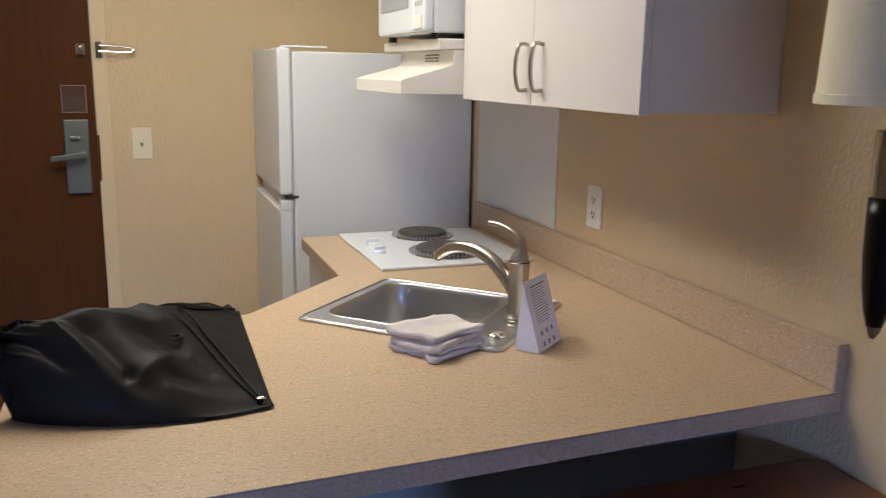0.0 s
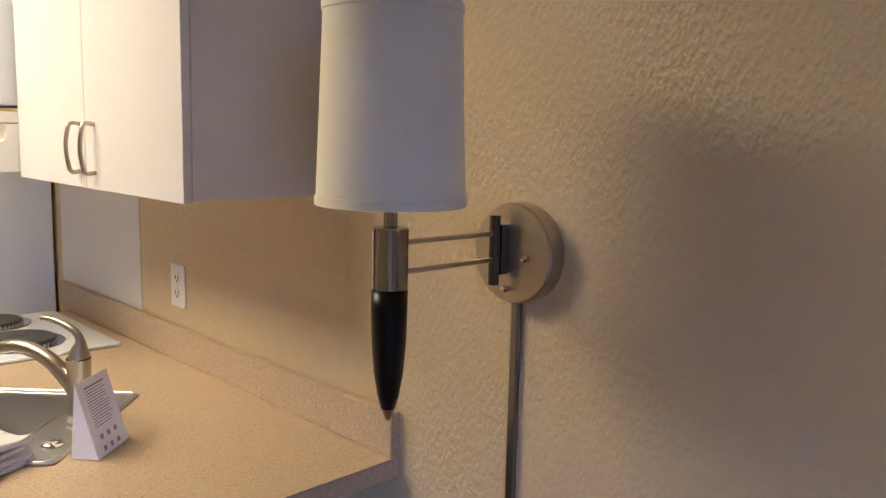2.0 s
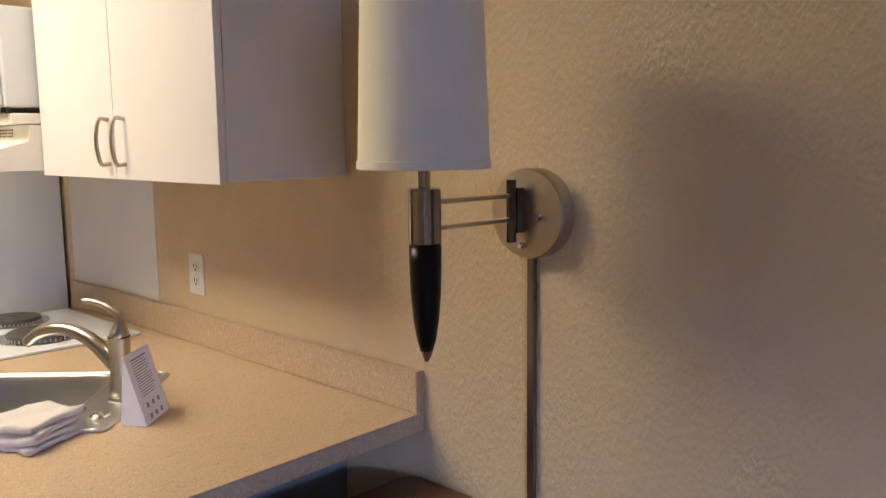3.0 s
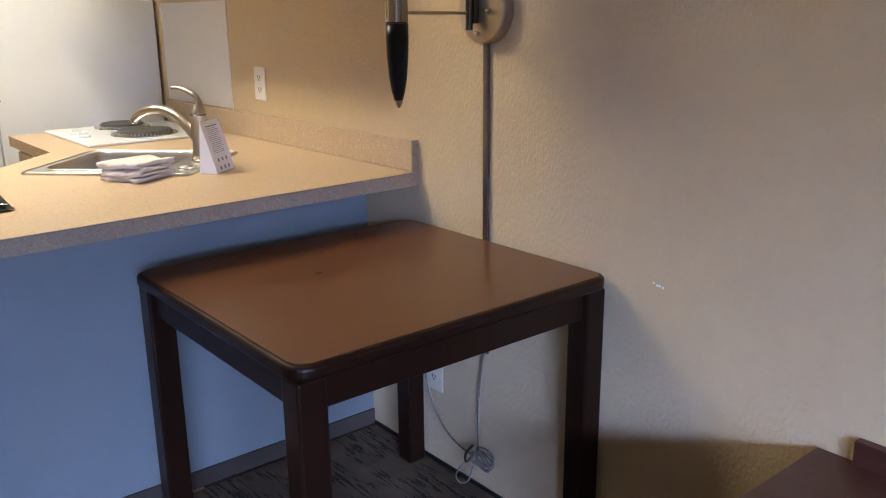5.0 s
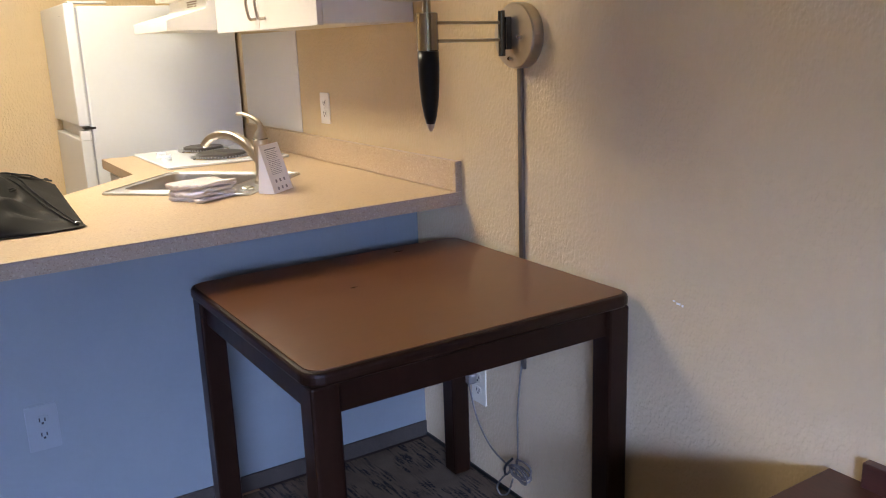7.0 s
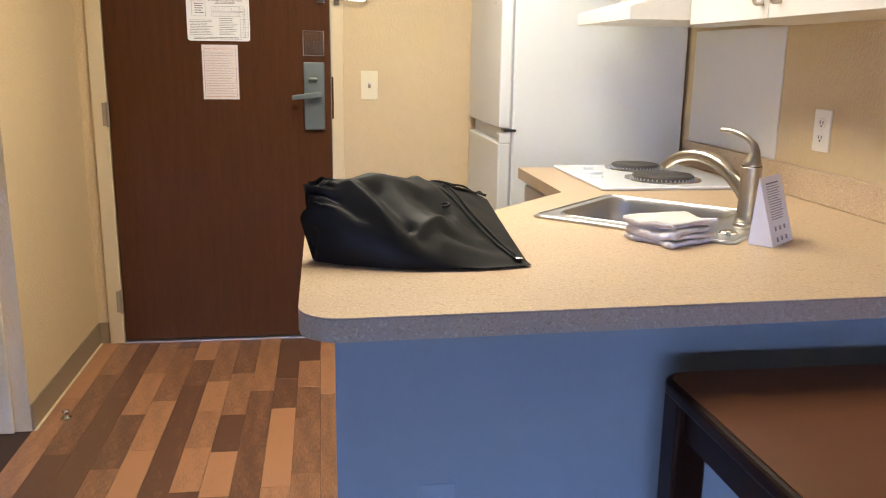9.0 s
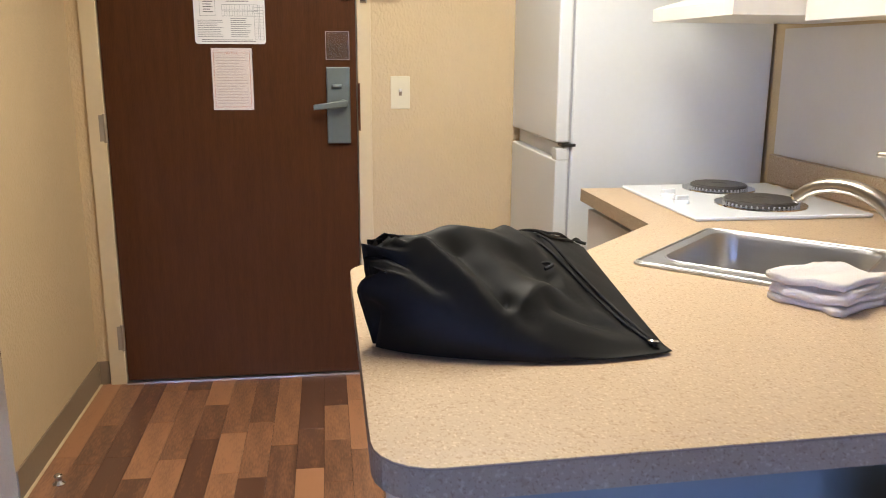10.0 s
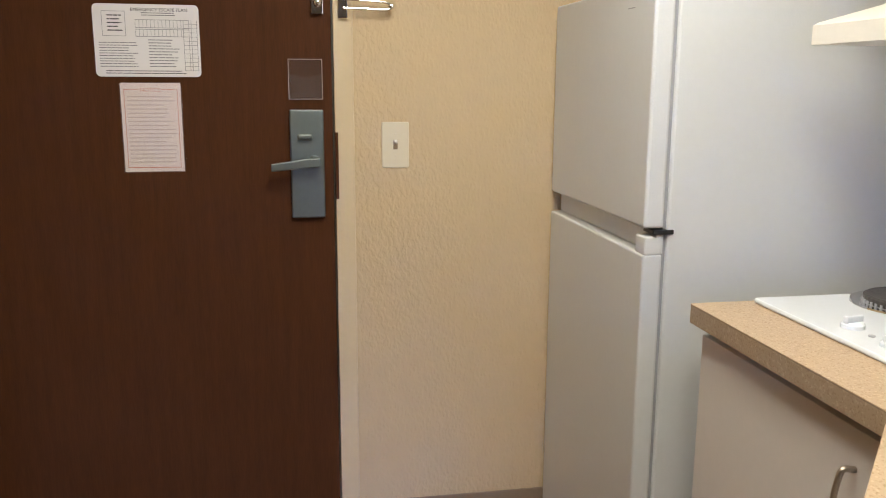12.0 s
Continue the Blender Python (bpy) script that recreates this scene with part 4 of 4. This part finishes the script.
def folded_cloth(length, width, turns, pitch):
    """One thick strip laid back and forth over itself, drawn out along its width."""
    pts = []
    half = length / 2
    for k in range(turns):
        z = pitch * (k + 0.5)
        d = 1 if k % 2 == 0 else -1
        h = half - 0.009 * (k % 3)
        pts += [Vector((d * h * q, 0, z)) for q in (-0.92, -0.5, 0, 0.5, 0.92)]
        if k < turns - 1:
            pts.append(Vector((d * h, 0, z + pitch / 2)))
    line = smooth_path(pts, 4)
    n, m = len(line), 26
    th = pitch * 0.5
    out = bmesh.new()
    rings = []
    for j in range(m + 1):
        b = j / m * 2 - 1
        ring = []
        thick = th * (1 - 0.22 * abs(b) ** 8)
        for side in (1, -1):
            for i in (range(n) if side == 1 else range(n - 1, -1, -1)):
                p = line[i]
                d = line[min(i + 1, n - 1)] - line[max(i - 1, 0)]
                nrm = Vector((-d.z, 0, d.x)).normalized()
                q = p + nrm * side * thick
                k = p.z / (pitch * turns)
                wave = 0.012 * noise.noise((b * 1.6 + p.x * 9, k * 1.6, 1.3)) * k + 0.0012 * noise.noise((p.x * 90, b * 6, p.z * 90))
                y = b * width / 2 * (1 - 0.06 * k) + 0.012 * noise.noise((p.x * 11, k * 6, 7.7)) * abs(b) + 0.0015 * noise.noise((p.x * 70, p.z * 100, 3))
                ring.append(out.verts.new((q.x + 0.02 * noise.noise((b * 1.8, p.z * 45, 5)), y, max(0.0005, q.z + wave + 0.003 * noise.noise((p.x * 22, b * 2.4, 4)) * k))))
        rings.append(ring)
    for r0, r1 in zip(rings, rings[1:]):
        for i in range(len(r0)):
            out.faces.new((r0[i], r0[(i + 1) % len(r0)], r1[(i + 1) % len(r0)], r1[i]))
    for r in (rings[0], rings[-1]):
        for i in range(n - 1):
            out.faces.new((r[i], r[i + 1], r[2 * n - 2 - i], r[2 * n - 1 - i]))
    bmesh.ops.transform(out, matrix=TM, verts=out.verts)
    return out


part("cloth", folded_cloth(0.162, 0.14, 4, 0.0122), M_TOWEL, towel, smooth=True)

# tent card
tent = thing("tent_card", (0.965, 2.115, CT), "white folded tent card with printed text beside the faucet", "card")
A, B = Vector((0.942, 2.085)), Vector((1.034, 2.163))
n2 = Vector((-(B - A).y, (B - A).x)).normalized()
C, D = A + n2 * 0.055, B + n2 * 0.055
H = 0.148
apex = (n2 * 0.043).to_3d()


def sheet(a, b, top_shift):
    bm = bmesh.new()
    th = 0.0008
    a3, b3 = Vector((a.x, a.y, CT + 0.0005)), Vector((b.x, b.y, CT + 0.0005))
    ta, tb = a3.lerp(b3, 0.0) + top_shift + Vector((0, 0, H)), a3.lerp(b3, 1.0) + top_shift + Vector((0, 0, H))
    nn = (b3 - a3).cross(ta - a3).normalized() * th
    vs = [bm.verts.new(v) for v in (a3, b3, tb, ta, a3 + nn, b3 + nn, tb + nn, ta + nn)]
    for f in ((0, 1, 2, 3), (7, 6, 5, 4), (0, 4, 5, 1), (1, 5, 6, 2), (2, 6, 7, 3), (3, 7, 4, 0)):
        bm.faces.new([vs[i] for i in f])
    return bm


front = part("front_leaf", sheet(A, B, apex), M_PAPER, tent)
part("rear_leaf", sheet(C, D, -(n2 * 0.012).to_3d()), M_PAPER, tent)
bm = bmesh.new()
for a, b in ((A, C), (B, D)):
    p, q = a.to_3d() + Vector((0, 0, CT + 0.001)), b.to_3d() + Vector((0, 0, CT + 0.001))
    e = (B - A).to_3d() if a is A else (A - B).to_3d()
    top = p.lerp(q, 0.78) + Vector((0, 0, H - 0.001))
    w = e.normalized() * 0.0006
    f = [bm.verts.new(v) for v in (p, q, top, p + w, q + w, top + w)]
    for k in ((0, 1, 2), (5, 4, 3), (0, 3, 4, 1), (1, 4, 5, 2), (2, 5, 3, 0)):
        bm.faces.new([f[i] for i in k])
part("side_gusset", bm, M_PAPER, tent)
ux = (B - A).normalized().to_3d()
slope = (apex + Vector((0, 0, H))).normalized()
nz = ux.cross(slope).normalized()
TMX = Matrix((ux, slope, nz)).transposed().to_4x4()
TMX.translation = (A + (B - A) * 0.5).to_3d() + Vector((0, 0, CT + 0.0005)) + nz * 0.001
rng = random.Random(5)
bm = bmesh.new()
for i in range(15):
    v = 0.136 - i * 0.0056
    if i == 0:
        box((-0.036, v, 0), (0.036, v + 0.0035, 0.0003), bm=bm, m=TMX)
        continue
    u = -0.037
    end = 0.037 - rng.random() * 0.02
    while u < end:
        w = rng.uniform(0.004, 0.012)
        box((u, v, 0), (min(end, u + w), v + 0.0018, 0.0003), bm=bm, m=TMX)
        u += w + 0.002
part("printed_lines", bm, M_GREYINK, front)
bm = bmesh.new()
for i, (u, v) in enumerate(((-0.026, 0.036), (0.0, 0.036), (0.026, 0.036), (-0.026, 0.012), (0.0, 0.012), (0.026, 0.012))):
    box((u - 0.005, v - 0.004, 0), (u + 0.005, v + 0.006, 0.0003), 0.0, bm, TMX)
part("printed_icons", bm, M_GREYINK, front)

# mints in wrappers and a paper card
note = thing("paper_card", (0.18, 2.36, CT), "blank white paper card lying on the counter", "paper")
part("sheet", box((-0.075, -0.105, 0.0005), (0.075, 0.105, 0.0015), m=Matrix.Translation((0.175, 2.355, CT)) @ pose(0, 0, 0, 0, 0, -8)), M_PAPER, note)


def candy(x, y, turn, seed):
    c = thing("wrapped_mint", (x, y, CT), "red and white mint in a crinkled clear wrapper", "candy", "mints by the paper card")
    m = Matrix.Translation((x, y, CT + 0.0025)) @ pose(0, 0, 0, 0, 0, turn)
    part("mint", lathe([(0.006, 0.001), (0.011, 0.003), (0.012, 0.006), (0.011, 0.009), (0.006, 0.011)], 20, m), M_PAPER, c, smooth=True)
    bm = bmesh.new()
    for k in range(6):
        box((0.003, -0.0016, 0.003), (0.0125, 0.0016, 0.0105), m=m @ pose(0, 0, 0.001, 0, 0, 60 * k), bm=bm)
    part("stripes", bm, M_CANDY, c)
    rng = random.Random(seed)
    bm = bmesh.new()
    bmesh.ops.create_icosphere(bm, subdivisions=3, radius=1, matrix=Matrix.Identity(4))
    for v in bm.verts:
        d = v.co.normalized()
        r = 0.018 + 0.007 * abs(d.x) ** 2 + 0.004 * noise.noise(d * 3 + Vector((seed, 0, 0))) + 0.002 * noise.noise(d * 9)
        v.co = Vector((d.x * r * 1.15, d.y * r, 0.009 + d.z * r * 0.5))
    bmesh.ops.transform(bm, matrix=m, verts=bm.verts)
    w = part("wrapper", bm, M_CLEAR, c)
    w.visible_shadow = False


candy(0.09, 2.475, 20, 3)
candy(0.135, 2.48, -35, 8)

# ---- table ----
TX0, TX1, TY0, TY1, TZ = 0.559, 1.391, 0.992, 1.763, 0.768
table = thing("dining_table", (0.98, 1.38, 0), "dark-stained square wooden table against the wall", "table")
part("tabletop", slab(rounded([(TX0, TY0), (TX1, TY0), (TX1, TY1), (TX0, TY1)], 0.045, 8), TZ - 0.032, TZ - 0.002, 0.009, seg=3), M_TLEG, table)
inner = rounded([(TX0 + 0.012, TY0 + 0.012), (TX1 - 0.012, TY0 + 0.012), (TX1 - 0.012, TY1 - 0.012), (TX0 + 0.012, TY1 - 0.012)], 0.036, 8)
part("top_laminate", slab(inner, TZ - 0.003, TZ), M_TABLE, table, "reddish-brown wood-grain top surface")
for a, b in (((TX0 + 0.05, TY0 + 0.025, TZ - 0.1), (TX1 - 0.05, TY0 + 0.047, TZ - 0.032)), ((TX0 + 0.05, TY1 - 0.047, TZ - 0.1), (TX1 - 0.05, TY1 - 0.025, TZ - 0.032)), ((TX0 + 0.025, TY0 + 0.05, TZ - 0.1), (TX0 + 0.047, TY1 - 0.05, TZ - 0.032)), ((TX1 - 0.047, TY0 + 0.05, TZ - 0.1), (TX1 - 0.025, TY1 - 0.05, TZ - 0.032))):
    part("apron", box(a, b, 0.002), M_TLEG, table)
for sx, x in ((1, TX0 + 0.01), (-1, TX1 - 0.01)):
    for sy, y in ((1, TY0 + 0.01), (-1, TY1 - 0.01)):
        bm = box((min(x, x + sx * 0.061), min(y, y + sy * 0.061), 0), (max(x, x + sx * 0.061), max(y, y + sy * 0.061), TZ - 0.032), 0.006)
        part("leg", bm, M_TLEG, table)

# ---- swing-arm wall lamp ----
AX, AY = 1.108, 1.419
lamp = thing("wall_lamp", (WX, 1.419, 1.36), "swing-arm wall lamp with a cream drum shade, unlit", "lamp")
PLM = Matrix.Translation((WX, 1.419, 1.36)) @ pose(0, 0, 0, 0, -90, 0)
part("wall_plate", lathe([(0.083, 0.0), (0.083, 0.03), (0.08, 0.034), (0.03, 0.036)], 48, PLM), M_NICKEL, lamp, "round brushed nickel wall plate")
for dy, dz in ((0.03, -0.002), (-0.036, -0.004), (0.004, -0.058)):
    part("plate_knob", lathe([(0.005, 0.034), (0.005, 0.042), (0.0065, 0.044), (0.004, 0.048)], 12, Matrix.Translation((WX, 1.419 + dy, 1.36 + dz)) @ pose(0, 0, 0, 0, -90, 0)), M_CHROME, lamp)
part("bracket", box((WX - 0.055, 1.421, 1.326), (WX - 0.036, 1.439, 1.408), 0.002), M_GUN, lamp)
part("pivot_post", tube([(WX - 0.062, 1.43, 1.31), (WX - 0.062, 1.43, 1.423)], 0.009, 16), M_GUN, lamp)
for dz in (0.022, -0.021):
    part("arm", tube([(AX, AY, 1.374 + dz), (WX - 0.062, 1.43, 1.372 + dz)], 0.0042, 10), M_NICKEL, lamp)
part("sleeve", lathe([(0.024, 1.33), (0.0265, 1.332), (0.0265, 1.418), (0.024, 1.42)], 32, Matrix.Translation((AX, AY, 0))), M_SLEEVE, lamp, smooth=False)
prof = [(0.0262, 1.3295), (0.0262, 1.295), (0.025, 1.255), (0.0215, 1.21), (0.016, 1.175), (0.0105, 1.155)]
part("lower_finial", lathe(prof, 32, Matrix.Translation((AX, AY, 0))), M_LACQ, lamp, "black lacquered tapered finial", smooth=True)
part("finial_tip", lathe([(0.0105, 1.1545), (0.008, 1.146), (0.003, 1.137)], 20, Matrix.Translation((AX, AY, 0))), M_NICKEL, lamp)
part("stem", lathe([(0.01, 1.418), (0.01, 1.53)], 20, Matrix.Translation((AX, AY, 0))), M_SLEEVE, lamp)
SB, ST, RB, RT = 1.452, 1.726, 0.104, 0.095
shade = part("shade", lathe([(RB, SB), (RB + 0.0005, SB + 0.012), (RT + 0.0005, ST - 0.012), (RT, ST), (RT - 0.003, ST), (RB - 0.003, SB), (RB, SB)], 64, Matrix.Translation((AX, AY, 0)), caps=False), M_SHADE, lamp, "cream linen drum shade", smooth=False)
for z, r in ((SB + 0.006, RB), (ST - 0.006, RT)):
    part("trim_band", lathe([(r + 0.001, z - 0.007), (r + 0.0024, z - 0.006), (r + 0.0024, z + 0.006), (r + 0.001, z + 0.007)], 64, Matrix.Translation((AX, AY, 0)), caps=False), M_SHADE, shade)
bm = bmesh.new()
for k in range(3):
    a = 2 * math.pi * k / 3
    tube([(AX, AY, ST - 0.03), (AX + (RT - 0.003) * math.cos(a), AY + (RT - 0.003) * math.sin(a), ST - 0.008)], 0.0015, 6, bm)
part("spider", bm, M_CHROME, lamp)
part("bulb", lathe([(0.012, 1.53), (0.014, 1.55), (0.028, 1.6), (0.03, 1.625), (0.022, 1.65), (0.006, 1.66)], 24, Matrix.Translation((AX, AY, 0))), M_PAPER, lamp, smooth=True)
cover = thing("cord_cover", (WX, 1.425, 0.435), "metal cord cover strip down the wall", "cord cover")
part("strip", box((WX - 0.011, 1.418, 0.435), (WX - 0.0005, 1.436, 1.28), 0.003), M_STRIP, cover)
cord = thing("lamp_cord", (WX - 0.03, 1.45, 0), "clear electric cord looped below the table", "cord")
cpts = [(WX - 0.009, 1.43, 0.445), (WX - 0.011, 1.436, 0.41), (WX - 0.013, 1.448, 0.3), (WX - 0.016, 1.446, 0.2), (WX - 0.025, 1.436, 0.15), (WX - 0.04, 1.425, 0.125)]
part("cable", tube(smooth_path(cpts, 8), 0.0028, 8), M_CABLE, cord, smooth=True)
rng = random.Random(21)
cpts = []
for k in range(33):
    a = 2 * math.pi * k / 8
    cpts.append((WX - 0.034 - 0.012 * math.sin(a * 0.5 + 1) - 0.006 * rng.random(), 1.405 + (0.036 + 0.006 * rng.random()) * math.cos(a), 0.125 + 0.022 * math.sin(a) + 0.01 * math.sin(a * 0.25)))
part("cable_coil", tube(smooth_path(cpts, 5), 0.0028, 8), M_CABLE, cord, "bundled coil of clear cord", smooth=True)
part("coil_tie", tube(smooth_path([(WX - 0.03, 1.452, 0.15), (WX - 0.055, 1.456, 0.13), (WX - 0.05, 1.46, 0.1), (WX - 0.025, 1.456, 0.115)], 6), 0.004, 8), M_BLACK, cord)
cpts = [(WX - 0.04, 1.44, 0.12), (WX - 0.05, 1.47, 0.09), (WX - 0.055, 1.5, 0.045), (WX - 0.05, 1.49, 0.02), (WX - 0.045, 1.46, 0.035), (WX - 0.04, 1.44, 0.09)]
part("cable_loop", tube(smooth_path(cpts, 8), 0.0028, 8), M_CABLE, cord, smooth=True)
cpts = [(WX - 0.035, 1.43, 0.12), (WX - 0.03, 1.5, 0.12), (WX - 0.03, 1.57, 0.145), (WX - 0.03, 1.635, 0.21), (WX - 0.032, 1.668, 0.3), (WX - 0.034, 1.67, 0.318)]
part("cable", tube(smooth_path(cpts, 8), 0.0028, 8), M_CABLE, cord, smooth=True)
part("plug", box((WX - 0.04, 1.656, 0.312), (WX - 0.009, 1.684, 0.347), 0.006), M_CABLE, cord)
switch_plate("low_outlet", (WX, 1.658, 0.309), 0.075, 0.13, "-x", "ivory duplex outlet low on the wall under the table", "outlet", "duplex", M_IVORY)
switch_plate("peninsula_outlet", (0.199, PY, 0.378), 0.08, 0.13, "-y", "pale duplex outlet on the half wall", "outlet", "duplex", M_POUT)

scuff = thing("wall_scuff", (WX, 0.872, 0.768), "small white paint chip on the wall", "paint chip")
bm = bmesh.new()
for dy, dz, w, hh in ((0.0, 0.0, 0.012, 0.005), (0.013, 0.004, 0.006, 0.004), (-0.012, -0.002, 0.005, 0.006)):
    box((WX - 0.0009, 0.872 + dy - w / 2, 0.768 + dz - hh / 2), (WX + 0.001, 0.872 + dy + w / 2, 0.768 + dz + hh / 2), 0.0004, bm, seg=1)
part("chip", bm, M_PAPER, scuff)

# ---- low desk and television edge ----
desk = thing("low_desk", (1.1, -0.35, 0), "mahogany laminate low desk with a back rail, against the wall", "desk")
KD0, KD1, KE0, KE1, KZ = 0.80, 1.396, -1.2, 0.485, 0.54
part("desktop", box((KD0, KE0, KZ - 0.03), (KD1, KE1, KZ), 0.003), M_DESK, desk)
part("back_rail", box((KD1 - 0.022, KE0, KZ + 0.0005), (KD1, KE1 - 0.075, KZ + 0.05), 0.002), M_DESK, desk)
for y in (KE0 + 0.02, -0.4, KE1 - 0.06):
    part("side_panel", box((KD0 + 0.04, y, 0), (KD1 - 0.01, y + 0.025, KZ - 0.03), 0.002), M_DESK, desk)
part("front_apron", box((KD0 + 0.05, KE0 + 0.05, KZ - 0.13), (KD0 + 0.07, KE1 - 0.062, KZ - 0.031)), M_DESK, desk)
tv = thing("television", (WX, -0.4, 0.86), "black flat television mounted on the wall above the desk", "television")
part("casing", box((WX - 0.06, -0.85, 0.86), (WX - 0.03, 0.165, 1.45), 0.006), M_BLACK, tv)
part("screen", box((WX - 0.062, -0.83, 0.885), (WX - 0.0605, 0.145, 1.43)), M_SCREEN, tv)
part("wall_bracket", box((WX - 0.03, -0.5, 1.0), (WX - 0.0005, -0.15, 1.3)), M_BLACK, tv)

# ---- ceiling light ----
fix = thing("ceiling_light", (LAMP_X, LAMP_Y, CEIL), "boxed fluorescent ceiling light with a diffuser", "ceiling light")
part("frame", box((LAMP_X - 0.3, LAMP_Y - 0.63, CEIL - 0.05), (LAMP_X + 0.3, LAMP_Y + 0.63, CEIL - 0.001), 0.004), M_WHITE, fix)
part("diffuser", slab(rounded([(LAMP_X - 0.28, LAMP_Y - 0.61), (LAMP_X + 0.28, LAMP_Y - 0.61), (LAMP_X + 0.28, LAMP_Y + 0.61), (LAMP_X - 0.28, LAMP_Y + 0.61)], 0.03), CEIL - 0.085, CEIL - 0.051, 0.01), M_DIFF, fix)

# small metal door stop on the floor
stop = thing("door_stop", (-0.969, 3.435, 0), "small metal floor door stop", "door stop")
part("base", lathe([(0.02, 0), (0.02, 0.004), (0.012, 0.008), (0.01, 0.02), (0.014, 0.03), (0.008, 0.034)], 18, Matrix.Translation((-0.969, 3.435, 0))), M_CHROME, stop, smooth=True)

# ---- vinyl planks ----
rng = random.Random(11)
PW = 0.0915
lengths = (0.3, 0.42, 0.6, 0.9)
plank_mesh = {}


def plank_data(L):
    if L not in plank_mesh:
        bm = box((0, 0, -0.004), (PW - 0.0012, L - 0.0012, 0), 0.0006, seg=1)
        me = bpy.data.meshes.new("plank")
        bm.to_mesh(me)
        bm.free()
        me.materials.append(M_PLANK)
        plank_mesh[L] = me
    return plank_mesh[L]


x = LX
while x < 0.72:
    y = FLOOR_EDGE
    L = rng.choice(lengths) - rng.choice((0.0, 0.08, 0.16))
    while y < DY:
        L = round(min(L, DY + 0.01 - y), 3)
        ob = new("plank", plank_data(L))
        ob.location = (x, y, 0)
        ob.parent = kitchen_floor
        y += L
        L = rng.choice(lengths)
    x += PW
